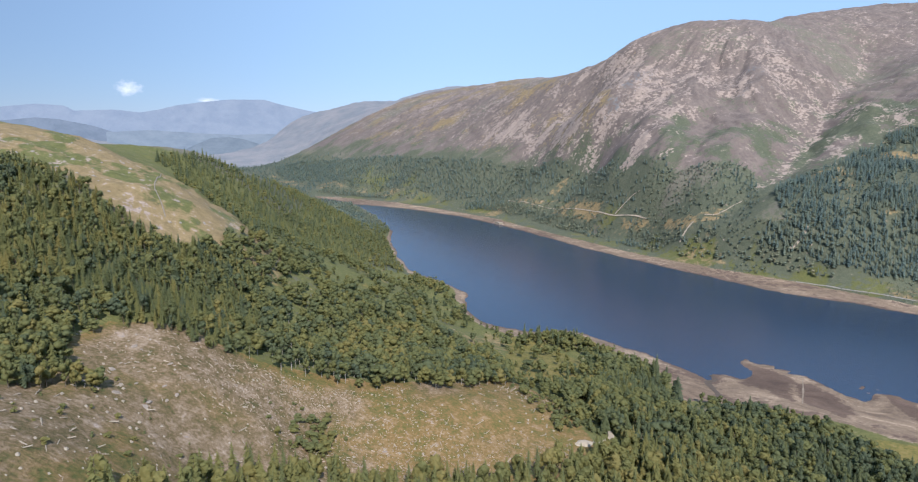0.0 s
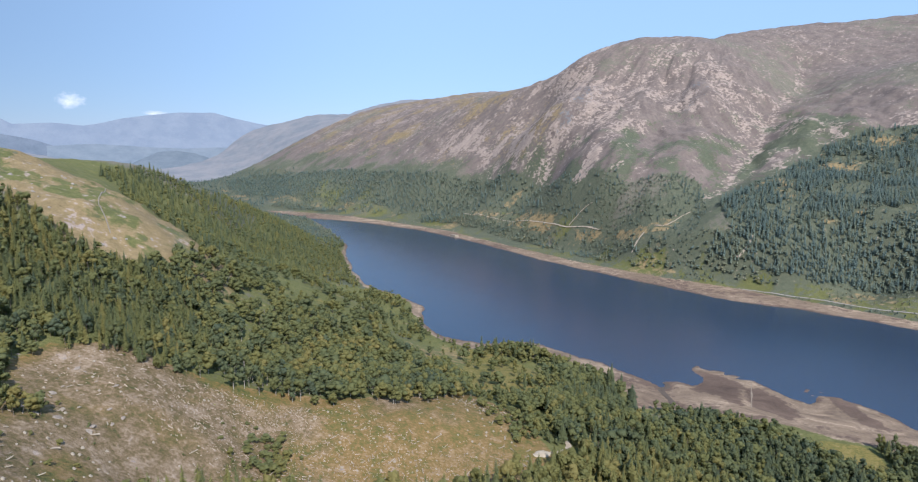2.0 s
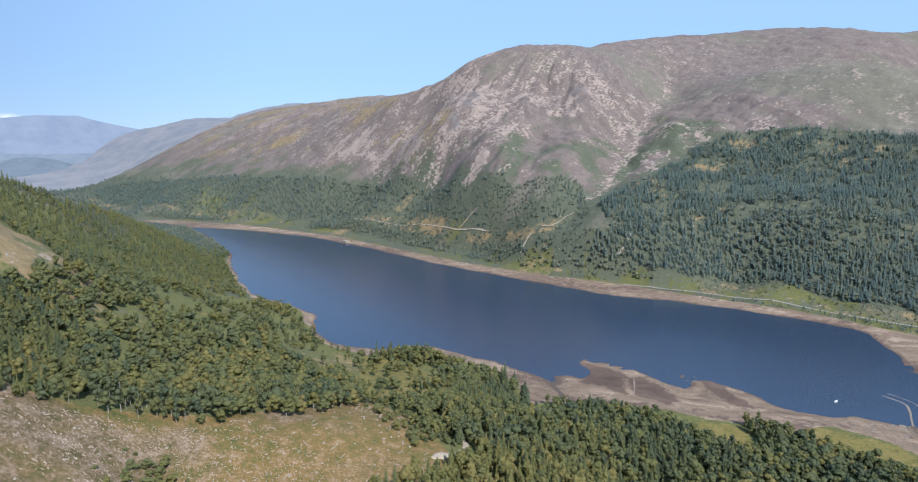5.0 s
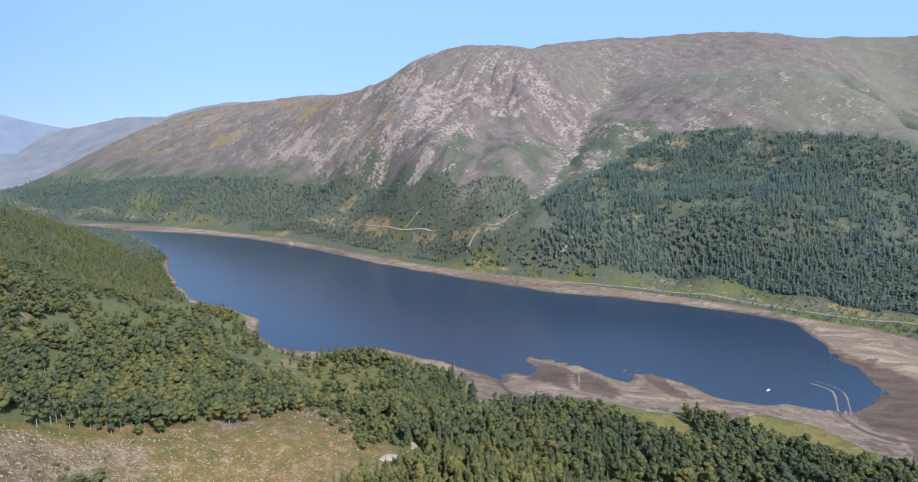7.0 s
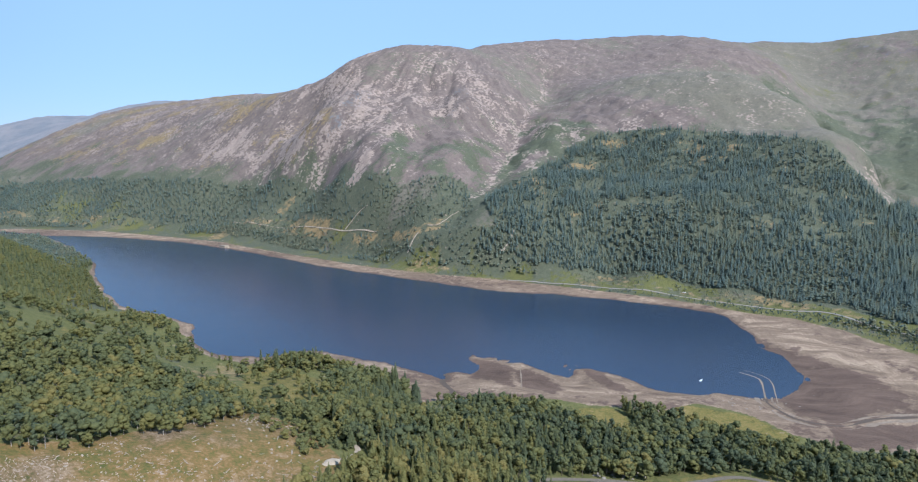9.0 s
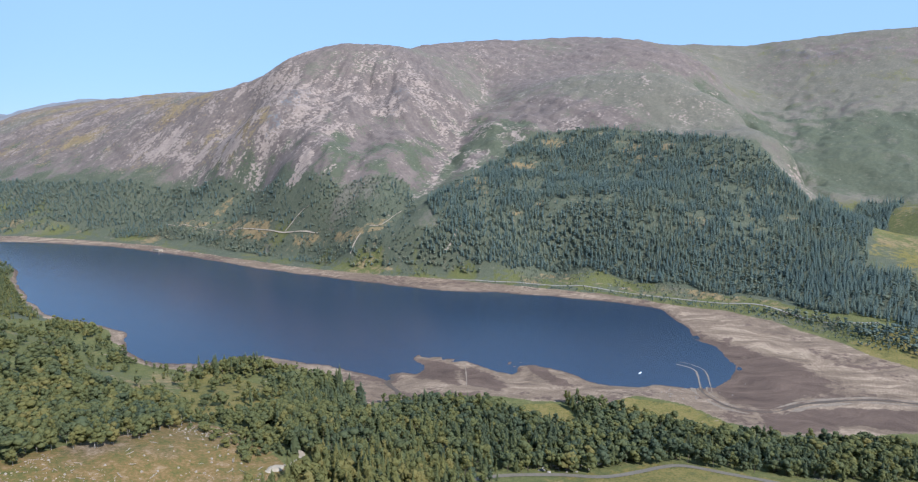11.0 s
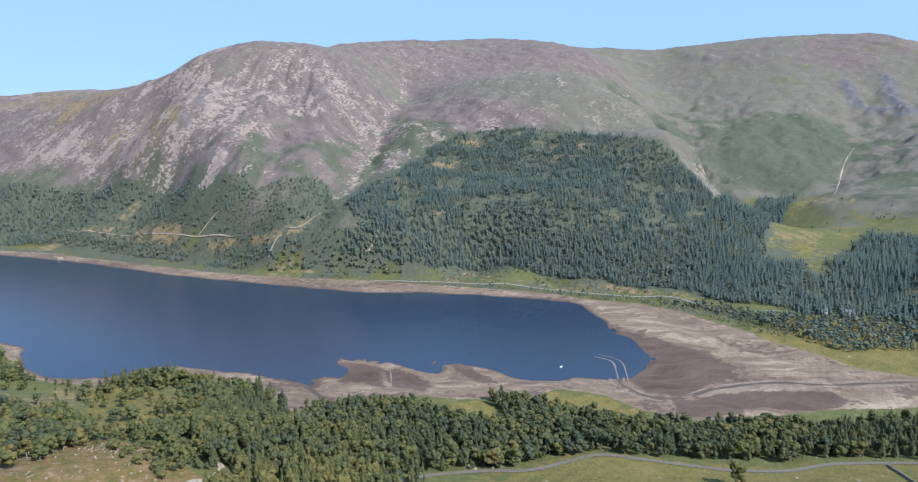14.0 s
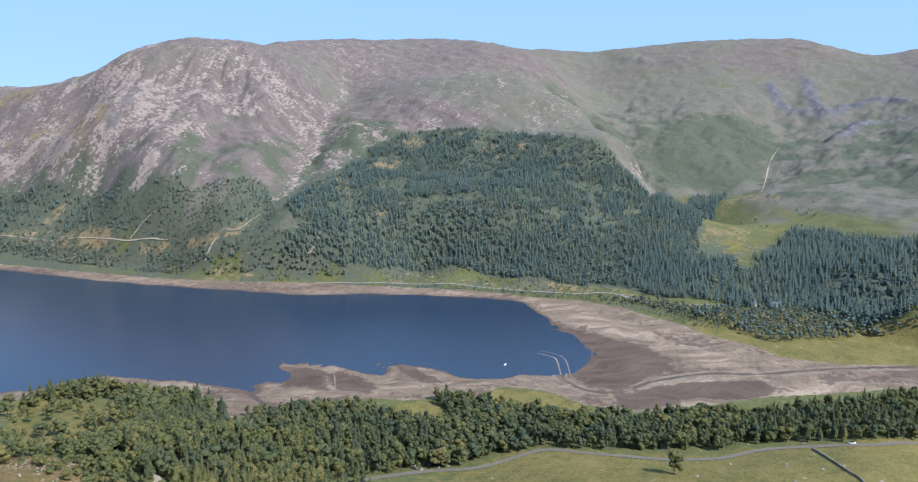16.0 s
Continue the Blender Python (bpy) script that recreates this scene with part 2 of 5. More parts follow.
LOW_NORTH = [
    (-415, 2036, 22), (-237, 1950, 22), (-54, 1764, 22), (96, 1575, 22), (155, 1449, 22), (258, 1293, 22), (337, 1155, 22),
]
DOME_FACE = [
    (386, 1231, 144), (455, 1132, 137), (319, 1363, 131), (395, 1426, 220), (503, 1392, 232), (600, 1320, 220), (541, 1675, 348),
    (669, 1628, 366), (832, 1630, 390), (437, 1684, 343), (697, 1462, 289), (510, 1207, 175), (332, 1616, 271),
]
GILL_NORTH = [
    (1121, 1835, 441), (1015, 1665, 363), (819, 1444, 270), (720, 1339, 220), (612, 1215, 173), (546, 1135, 144), (462, 1053, 111),
]
HUMP = [
    (821, 1326, 247), (845, 1240, 226), (964, 1240, 268), (1043, 1160, 274), (1142, 1063, 267), (1198, 967, 245), (1084, 1499, 365),
    (1239, 1480, 404), (1317, 1341, 391), (1359, 1180, 347), (1325, 1033, 281), (1255, 893, 214), (1194, 787, 167), (1101, 691, 124),
    (1031, 1596, 351), (1611, 1641, 488), (1411, 1879, 505), (1863, 1592, 476),
]
HUMP_FACE = [
    (633, 1112, 152), (720, 1059, 151), (812, 990, 151), (891, 905, 151), (968, 822, 151), (996, 704, 123), (529, 953, 94),
    (600, 886, 85), (678, 828, 84), (744, 755, 85), (817, 691, 85), (883, 622, 76), (952, 589, 73), (445, 895, 40),
    (501, 819, 26), (608, 743, 19), (701, 648, 18), (786, 551, 20),
]
GILL_EAST = [
    (1329, 817, 77), (1443, 801, 81), (1529, 743, 98), (1594, 1034, 182), (1762, 1233, 264), (1944, 1491, 361), (1744, 754, 125),
    (2127, 875, 235),
]
GILL_DIP = [
    (1410, 1361, 348), (1363, 1316, 377), (1442, 1252, 312), (1393, 1210, 344), (1412, 1101, 241), (1360, 1061, 278), (1345, 956, 167),
    (1292, 919, 211), (1286, 848, 114), (1231, 812, 164), (1194, 750, 64), (1139, 715, 121),
]
BACK_SLOPE = [
    (2020, 1202, 296), (2019, 993, 254), (2317, 1386, 442), (2552, 1153, 461), (2285, 1131, 362), (2612, 861, 382), (2417, 640, 290),
    (2153, 653, 234), (1788, 642, 143), (1743, 449, 138), (2805, 737, 447), (2166, 1694, 454),
]
PASTURE = [
    (1184, 606, 62), (1419, 623, 92), (1313, 485, 74), (1073, 465, 45), (1174, 368, 66), (1224, 300, 78), (955, 505, 44),
    (933, 361, 32), (945, 258, 46), (829, 186, 41), (841, 442, 24),
]
EAST_FOOT = [
    (619, 801, 13), (666, 700, 13), (717, 604, 13), (750, 525, 13), (765, 460, 13), (765, 417, 13), (805, 374, 13),
    (800, 320, 13), (821, 249, 13), (849, 193, 13),
]
EAST_MEADOW = [
    (690, 292, 6), (727, 246, 6), (785, 208, 6), (793, 174, 6), (676, 228, 6), (710, 154, 6), (731, 203, 6),
]
VALLEY_SOUTH = [
    (495, 70, 8), (697, 61, 10), (450, 0, 10), (800, -28, 30),
]
WOOD_CREST = [
    (-370, 798, 179), (-360, 879, 177), (-343, 939, 164), (-332, 1007, 143), (-316, 1106, 112), (-297, 1235, 75), (-263, 1344, 35),
    (-196, 1305, 9),
]
BEHIND_CREST = [
    (-513, 1410, 90), (-488, 1096, 120), (-550, 953, 150), (-574, 819, 180), (-440, 1642, 20), (-484, 1941, 12), (-643, 766, 220),
    (-1108, 1418, 120), (-1061, 1061, 200), (-460, 386, 240), (-779, 450, 300), (-580, 155, 300),
]
WOOD_SLOPE = [
    (-294, 744, 139), (-249, 813, 98), (-190, 880, 43), (-141, 929, 11), (-290, 873, 125), (-264, 1016, 82), (-212, 1130, 30),
    (-138, 1041, 11),
]
HEATH = [
    (-374, 532, 209), (-363, 551, 208), (-356, 579, 207), (-343, 610, 201), (-322, 622, 190), (-274, 567, 180), (-242, 549, 169),
    (-218, 538, 158), (-186, 528, 140), (-169, 534, 124), (-155, 549, 104), (-328, 502, 198), (-300, 508, 190), (-269, 468, 179),
    (-228, 467, 163), (-210, 454, 147), (-186, 464, 137),
]
SPRUCE_SLOPE = [
    (-319, 448, 187), (-275, 442, 179), (-269, 373, 165), (-227, 359, 151), (-196, 360, 137), (-173, 383, 124), (-199, 270, 142),
    (-169, 260, 129), (-158, 284, 123), (-153, 216, 128), (-143, 235, 121), (-149, 414, 109), (-142, 309, 119),
]
CLEARING = [
    (-131, 171, 131), (-132, 198, 123), (-139, 249, 117), (-130, 281, 115), (-115, 246, 104), (-102, 215, 99), (-107, 291, 97),
    (-88, 271, 87), (-73, 327, 82), (-66, 290, 72), (-41, 322, 72), (-24, 304, 65), (6, 348, 64), (21, 321, 56),
    (70, 328, 47), (52, 366, 51), (-85, 224, 85), (-22, 267, 60), (63, 293, 45),
]
BIRCH_BANK = [
    (-110, 410, 82), (-68, 389, 70), (-30, 384, 64), (-58, 461, 62), (-136, 512, 92), (-95, 552, 72), (-110, 641, 70),
    (-89, 714, 46), (-53, 678, 32), (-20, 640, 21), (9, 560, 23), (33, 519, 22), (53, 467, 28), (84, 523, 16),
    (127, 494, 15), (134, 435, 21), (85, 401, 33),
]
CAMERA_HILL = [
    (0, 0, 112), (0, 120, 98), (-77, 92, 120), (-173, 100, 150), (-200, 0, 180), (-161, -192, 190), (0, -250, 150),
    (161, -192, 90), (235, -86, 55), (250, 0, 38), (173, 100, 60), (75, 130, 85), (120, 0, 80), (0, -600, 260),
    (424, -424, 140), (564, -205, 30), (-520, -300, 330),
]
FIELD = [
    (255, 234, 26), (312, 193, 26), (372, 152, 26), (432, 108, 26),
]
LANE = [
    (227, 290, 17), (266, 269, 17), (302, 261, 17), (320, 242, 17), (340, 215, 17), (387, 177, 17), (410, 168, 17),
    (445, 145, 17), (495, 105, 17),
]
WOOD_NEAR = [
    (136, 472, 8), (184, 429, 8), (238, 395, 8), (290, 355, 8), (344, 315, 8), (402, 251, 8), (488, 202, 8),
    (551, 161, 8), (589, 128, 8),
]
LAKE = [
    (-427, 1918), (-301, 1792), (-203, 1539), (-133, 1295), (-137, 1247), (-100, 1046), (-74, 951), (-32, 893), (-9, 853),
    (9, 822), (12, 741), (26, 700), (73, 659), (111, 669), (135, 656), (163, 616), (182, 599), (200, 566),
    (213, 546), (219, 528), (226, 546), (240, 547), (250, 534), (262, 548), (265, 574), (276, 583), (294, 563), (309, 541),
    (318, 506), (330, 489), (341, 496), (340, 516), (350, 526), (363, 501), (373, 478), (379, 453), (379, 438), (389, 420),
    (406, 407), (427, 402), (441, 390), (453, 379), (473, 375), (500, 381), (533, 400), (548, 426), (566, 453), (565, 479),
    (583, 503), (607, 538), (627, 584), (631, 604),
    (598, 657), (549, 717), (497, 780), (462, 797), (430, 826), (369, 910), (268, 1064), (222, 1138), (191, 1208), (96, 1386), (3, 1531),
    (-158, 1684), (-386, 1816),
]
HIGH_WATER = [
    (-438, 1929), (-291, 1733), (-197, 1491), (-139, 1293), (-140, 1217), (-101, 1013), (-74, 922), (-29, 866), (-10, 831),
    (2, 758), (16, 689), (59, 634), (105, 643), (128, 622), (162, 579), (175, 558), (182, 514), (177, 479),
    (201, 478), (220, 465), (245, 458), (287, 438), (304, 419), (347, 385), (388, 384), (407, 353), (411, 312),
    (422, 280), (455, 258), (532, 222), (588, 186), (675, 131), (750, 103), (719, 156), (666, 224), (650, 257),
    (666, 287), (668, 341), (683, 393), (694, 475), (686, 534), (656, 576),
    (630, 640), (608, 684), (566, 740), (520, 802), (456, 884), (387, 958), (292, 1077), (230, 1189), (160, 1321), (89, 1456),
    (4, 1571), (-163, 1757), (-319, 1866),
]
# crags: line on the plan, height, bareness
CRAG_LINES = [
    ([(2501, 1094), (2369, 981), (2364, 909)], 11, 0.56),
    ([(2630, 1010), (2448, 915), (2371, 843)], 11, 0.56),
    ([(2351, 853), (2483, 814), (2587, 759), (2557, 681)], 11, 0.56),
    ([(2102, 713), (2300, 725), (2400, 640)], 11, 0.6),
    ([(2435, 1686), (2413, 1555), (2504, 1476), (2560, 1376)], 9, 0.3),
    ([(458, 1666), (401, 1583), (361, 1551)], 8, 0.3),
    ([(699, 1592), (675, 1509), (635, 1471)], 7, 0.26),
]
DOME_BACK = [
    (440, 2060, 372), (520, 2010, 425), (640, 2040, 466), (780, 2080, 484), (900, 2120, 500), (330, 2500, 372), (560, 2700, 380),
    (2720, 1960, 600), (3330, 1010, 540),
]
RELIEF = (DOME_BACK + CREST_EAST + CREST_BEHIND + CREST_NORTH + CREST_FAR + NORTH_FLATS + SLOPE_NORTH + LOW_NORTH + DOME_FACE + GILL_NORTH + HUMP + HUMP_FACE + GILL_EAST + GILL_DIP + BACK_SLOPE + PASTURE + EAST_FOOT + EAST_MEADOW + VALLEY_SOUTH + WOOD_CREST + BEHIND_CREST + WOOD_SLOPE + HEATH + SPRUCE_SLOPE + CLEARING + BIRCH_BANK + CAMERA_HILL + FIELD + LANE + WOOD_NEAR)


def hashed(ix, iy, seed):
    h = (ix * 374761393 + iy * 668265263 + seed * 1442695041) & 0xFFFFFFFF
    h = ((h ^ (h >> 13)) * 1274126177) & 0xFFFFFFFF
    return ((h ^ (h >> 16)) & 0xFFFF) / 65535.0


def value_noise(x, y, seed=0):
    """Smooth noise from 0 to 1, one cell a unit."""
    fx, fy = np.floor(x), np.floor(y)
    ix, iy = fx.astype(np.int64), fy.astype(np.int64)
    u, v = x - fx, y - fy
    u, v = u * u * (3 - 2 * u), v * v * (3 - 2 * v)
    a, b = hashed(ix, iy, seed), hashed(ix + 1, iy, seed)
    c, d = hashed(ix, iy + 1, seed), hashed(ix + 1, iy + 1, seed)
    return (a * (1 - u) + b * u) * (1 - v) + (c * (1 - u) + d * u) * v


def fractal(x, y, size, seed=0, octaves=4):
    """Noise from about -1 to 1 whose largest lumps are size metres wide."""
    total, weight, s = 0.0, 0.0, 1.0 / size
    for k in range(octaves):
        w = 0.5 ** k
        total = total + w * (value_noise(x * s + 17.3 * k, y * s - 9.1 * k, seed + k) * 2 - 1)
        weight += w
        s *= 2.03
    return total / weight * 1.6


def step(a, b, v):
    q = np.clip((v - a) / (b - a), 0, 1)
    return q * q * (3 - 2 * q)


def inside(x, y, ring):
    """Signed distance to a closed outline: above 0 inside."""
    best = np.full(x.shape, 1e12)
    odd = np.zeros(x.shape, bool)
    for (ax, ay), (bx, by) in zip(ring, ring[1:] + ring[:1]):
        ex, ey = bx - ax, by - ay
        q = np.clip(((x - ax) * ex + (y - ay) * ey) / (ex * ex + ey * ey + 1e-9), 0, 1)
        best = np.minimum(best, (x - ax - q * ex) ** 2 + (y - ay - q * ey) ** 2)
        if ay != by:
            odd ^= ((ay > y) != (by > y)) & (x < ex * (y - ay) / (by - ay) + ax)
    return np.where(odd, 1.0, -1.0) * np.sqrt(best)


def line_distance(x, y, line):
    best = np.full(x.shape, 1e12)
    for (ax, ay), (bx, by) in zip(line, line[1:]):
        ex, ey = bx - ax, by - ay
        q = np.clip(((x - ax) * ex + (y - ay) * ey) / (ex * ex + ey * ey + 1e-9), 0, 1)
        best = np.minimum(best, (x - ax - q * ex) ** 2 + (y - ay - q * ey) ** 2)
    return np.sqrt(best)


def spline_weights(points, stiff):
    p = np.array(points, float)
    xy, z = p[:, :2] / 1000, p[:, 2]
    r2 = ((xy[:, None] - xy[None]) ** 2).sum(2)
    k = np.where(r2 > 0, r2 * np.log(r2 + 1e-12), 0.0)
    n = len(p)
    a = np.zeros((n + 3, n + 3))
    a[:n, :n] = k + np.eye(n) * stiff
    a[:n, n], a[:n, n + 1:] = 1, xy
    a[n:, :n] = a[:n, n:].T
    return xy, np.linalg.solve(a, np.concatenate([z, np.zeros(3)]))


RELIEF_XY, RELIEF_W = spline_weights(RELIEF, 0.00006)


def broad_height(x, y):
    """The thin-plate surface through the relief lines."""
    out = np.empty(x.size)
    fx, fy = x.ravel() / 1000, y.ravel() / 1000
    n = len(RELIEF_XY)
    for i in range(0, x.size, 20000):
        u, v = fx[i:i + 20000], fy[i:i + 20000]
        r2 = (u[:, None] - RELIEF_XY[None, :, 0]) ** 2 + (v[:, None] - RELIEF_XY[None, :, 1]) ** 2
        out[i:i + 20000] = (r2 * np.log(r2 + 1e-12)) @ RELIEF_W[:n] + RELIEF_W[n] + RELIEF_W[n + 1] * u + RELIEF_W[n + 2] * v
    return out.reshape(x.shape)


GILLS = (
    ([p[:2] for p in GILL_NORTH], 22, 55),
    ([p[:2] for p in GILL_EAST[:6]], 14, 60),
    ([(1529, 743), (1744, 754), (2127, 875), (2420, 1000)], 12, 60),
    ([(660, 1640), (600, 1500), (500, 1330), (430, 1200)], 10, 40),
    ([(2420, 640), (2153, 600), (1788, 560), (1500, 640)], 10, 50),
)


# the gill that cuts in behind the wooded spur
GILL_VALLEY = [(1440, 1330), (1385, 1190), (1335, 1035), (1265, 893), (1200, 785), (1110, 690), (1230, 690), (1420, 790), (1560, 960), (1720, 1180), (1700, 1330)]


def warped(x, y):
    return x + 3.2 * fractal(x, y, 34, 3, 4), y + 3.2 * fractal(x, y, 34, 8, 4)


def height(x, y):
    x, y = np.asarray(x, float), np.asarray(y, float)
    base = broad_height(x, y)
    far = np.hypot(x, y)
    rough = step(8, 60, base) * np.where((x > 250) & (y > 420), step(25, 110, base), 1.0)
    base = base + rough * (fractal(x, y, 160, 1, 5) * np.clip(far / 1200, 0.5, 1) * 6 + np.abs(fractal(x, y, 60, 5, 4)) * np.clip(far / 700, 0.4, 2) * 3 - 2)
    fx, fy = x - 980 + 60 * fractal(x, y, 420, 65, 2), y - 2120 + 60 * fractal(x, y, 420, 66, 2)
    ribs = np.abs(fractal(np.arctan2(fy, fx) * 700, np.hypot(fx, fy) * 0.22, 75, 14, 4))
    knolls = step(130, 60, np.hypot(x + 290, y - 540))
    base = base + knolls * (np.abs(fractal(x, y, 34, 25, 4)) * 5 - 2)
    crag = step(260, 420, x) * step(1150, 1250, y) * step(100, 200, base) * step(1150, 900, x) * step(1900, 1700, y)
    base = base + crag * (ribs * 14 + np.abs(fractal(x, y, 70, 12, 5)) * 9 - 9)
    for gill, deep, wide in GILLS:
        base = base - deep * np.exp(-(line_distance(x + 12 * fractal(x, y, 80, 21, 3), y, gill) / wide) ** 2) * step(30, 90, base)
    for line, tall, _ in CRAG_LINES:
        base = base + tall * np.exp(-(line_distance(x + 15 * fractal(x, y, 90, 43, 5), y, line) / 30) ** 2) * (0.45 + 0.9 * np.abs(fractal(x, y, 38, 29, 4)))
    hollow = (x > 1000) & (x < 2100) & (y > 500) & (y < 1700)
    base[hollow] -= 42 * step(2, 110, inside(x[hollow], y[hollow], GILL_VALLEY) + 38 * fractal(x[hollow], y[hollow], 85, 27, 5))
    spurs = np.abs(fractal(np.arctan2(x, y) * 1700, far * 0.3, 120, 33, 5))
    base = base + step(1450, 1700, x) * step(80, 160, base) * step(440, 340, base) * (spurs * 15 - 5 + 5 * np.abs(fractal(x, y, 45, 35, 4)))
    wx, wy = warped(x, y)
    near = (x > -600) & (x < 900) & (y > -50) & (y < 2200)
    lake_d, high_d = np.full(x.shape, -1e4), np.full(x.shape, -1e4)
    lake_d[near] = inside(wx[near], wy[near], LAKE)
    high_d[near] = inside(wx[near], wy[near], HIGH_WATER)
    out = -high_d
    land = 4 + np.maximum(base - 4, 0.3 + 0.01 * np.clip(out, 0, 60)) * step(-5, 70, out)
    shore = 4 * np.clip(-lake_d / (np.abs(lake_d) + np.abs(high_d) + 0.1), 0, 1) + 0.35 * fractal(x, y, 22, 6, 4) * step(0, 6, -lake_d)
    z = np.where(high_d > 0, shore, land)
    return np.where(lake_d > 0, -0.15 - np.minimum(0.07 * lake_d, 12), z)



# Outlines on the plan, mostly cast down from the camera's view, east and north in metres.
SPRUCE_WOOD = [
    (-383, 456), (-329, 465), (-305, 464), (-275, 455), (-253, 445), (-232, 432), (-208, 430), (-186, 443), (-168, 473),
    (-148, 474), (-127, 445), (-117, 394), (-117, 320), (-118, 306), (-130, 301), (-141, 308), (-150, 292), (-162, 293),
    (-165, 269), (-164, 254), (-153, 233), (-137, 241), (-150, 215), (-156, 206), (-169, 187),
]
BIRCH_WOOD = [
    (-127, 445), (-92, 434), (-69, 507), (-12, 555), (24, 538), (47, 500), (37, 433), (14, 383), (-8, 356),
    (-28, 350), (-46, 333), (-71, 331), (-92, 317), (-110, 316), (-117, 313), (-114, 339),
]
MIXED_SLOPE = [
    (-186, 443), (-180, 508), (-169, 548), (-144, 695), (-128, 962), (-69, 892), (-8, 799), (11, 675), (38, 594),
    (47, 500), (24, 538), (-12, 555), (-69, 507), (-92, 434), (-127, 445), (-148, 474),
]
FAR_WOOD = [
    (-372, 771), (-367, 822), (-361, 901), (-328, 994), (-302, 1354), (-163, 1326), (-135, 1272), (-134, 1216), (-95, 1029),
    (-71, 920), (-79, 908), (-128, 962), (-144, 695), (-162, 577), (-187, 573), (-233, 576), (-329, 750),
]
SHORE_WOOD = [
    (38, 594), (70, 626), (106, 629), (147, 577), (173, 550), (179, 504), (168, 451), (123, 398), (88, 418),
    (62, 409), (47, 500),
]
NEAR_WOOD = [
    (117, 547), (151, 520), (173, 455), (191, 440), (217, 460), (233, 454), (255, 437), (266, 416), (265, 389), (274, 373),
    (284, 358), (310, 362), (316, 382), (318, 408), (331, 414), (338, 396), (346, 373), (355, 353), (364, 334), (372, 305),
    (386, 292), (406, 285), (432, 260), (460, 245), (468, 220), (491, 204), (532, 184), (579, 161), (643, 116), (540, 94),
    (471, 136), (426, 175), (395, 188), (370, 208), (352, 223), (332, 251), (315, 272), (288, 279), (257, 285), (202, 310),
    (152, 279), (113, 304), (104, 338), (82, 351), (91, 442),
]
FRONT_WOOD = [
    (-92, 191), (-85, 224), (-69, 247), (-34, 261), (5, 275), (34, 289), (67, 313), (99, 339), (138, 384),
    (182, 398), (203, 361), (161, 281), (55, 253), (-19, 232), (-73, 189), (-98, 155), (-102, 166),
]
HUMP_WOOD = [
    (522, 1065), (621, 1091), (810, 1213), (929, 1196), (1013, 1126), (1082, 1006), (1099, 847), (1095, 751), (1060, 656), (899, 622),
    (806, 495), (771, 420), (761, 434), (754, 461), (757, 514), (743, 559), (712, 616), (674, 695), (624, 795), (552, 831),
    (499, 886), (443, 943), (478, 960), (509, 937), (492, 984),
]
GILL_WOOD = [
    (1052, 656), (1473, 818), (1578, 781), (1359, 690), (995, 532), (931, 492), (965, 453), (1051, 428), (1190, 467),
    (1168, 366), (1132, 239), (823, 167), (804, 226), (825, 282), (792, 338), (771, 420), (806, 495), (899, 622),
]
LOW_WOOD = [
    (715, 519), (741, 471), (743, 404), (777, 360), (807, 316), (835, 254), (819, 187), (807, 167), (784, 219),
    (689, 273), (701, 330), (719, 414),
]
NORTH_WOOD = [
    (-810, 2849), (-531, 2626), (-206, 2197), (-61, 1995), (107, 1779), (178, 1686), (290, 1477), (279, 1350), (200, 1501),
    (97, 1600), (-140, 1834), (-409, 2005), (-691, 2503),
]
NORTH_SCATTER = [
    (-691, 2503), (-409, 2005), (-140, 1834), (97, 1600), (200, 1501), (279, 1350), (290, 1477), (401, 1206), (534, 1162),
    (488, 1033), (447, 998), (473, 933), (392, 1013), (284, 1151), (154, 1441), (-53, 1738), (-401, 1968),
]
NORTH_SHORE = [
    (-436, 1960), (-138, 1811), (93, 1531), (235, 1265), (351, 1028), (472, 890), (515, 851), (496, 892), (424, 978),
    (337, 1153), (223, 1378), (96, 1580), (-141, 1846), (-409, 2005),
]
HEDGE = [
    (121, 1203), (263, 1040), (380, 913), (426, 908), (526, 792), (574, 710), (617, 635), (657, 567), (687, 534), (696, 488),
    (697, 425), (678, 353), (700, 330), (724, 384), (727, 439), (731, 497), (727, 528), (702, 560), (664, 618), (622, 692),
    (577, 745), (543, 787), (503, 824), (465, 872), (440, 936), (395, 955), (270, 1066), (126, 1249),
]
EAST_BANK = [
    (552, 831), (624, 795), (674, 695), (712, 616), (743, 559), (757, 514), (754, 461), (731, 454), (736, 499), (731, 531),
    (708, 561), (671, 622), (628, 696), (582, 749), (547, 791),
]
LARCH_STAND = [
    (76, 325), (117, 358), (147, 354), (158, 326), (133, 289), (72, 298),
]
GRASS_A = [
    (268, 420), (300, 419), (314, 407), (314, 384), (308, 366), (288, 362), (274, 378),
]
GRASS_B = [
    (350, 386), (380, 387), (404, 352), (410, 318), (394, 300), (376, 308), (366, 336), (354, 362),
]
FELLED = [
    (-159, 186), (-155, 205), (-150, 229), (-165, 260), (-162, 293), (-141, 308), (-119, 308), (-93, 319), (-46, 335),
    (14, 383), (37, 433), (59, 387), (66, 343), (73, 326), (50, 302), (-21, 263), (-82, 214), (-108, 159),
    (-123, 140),
]
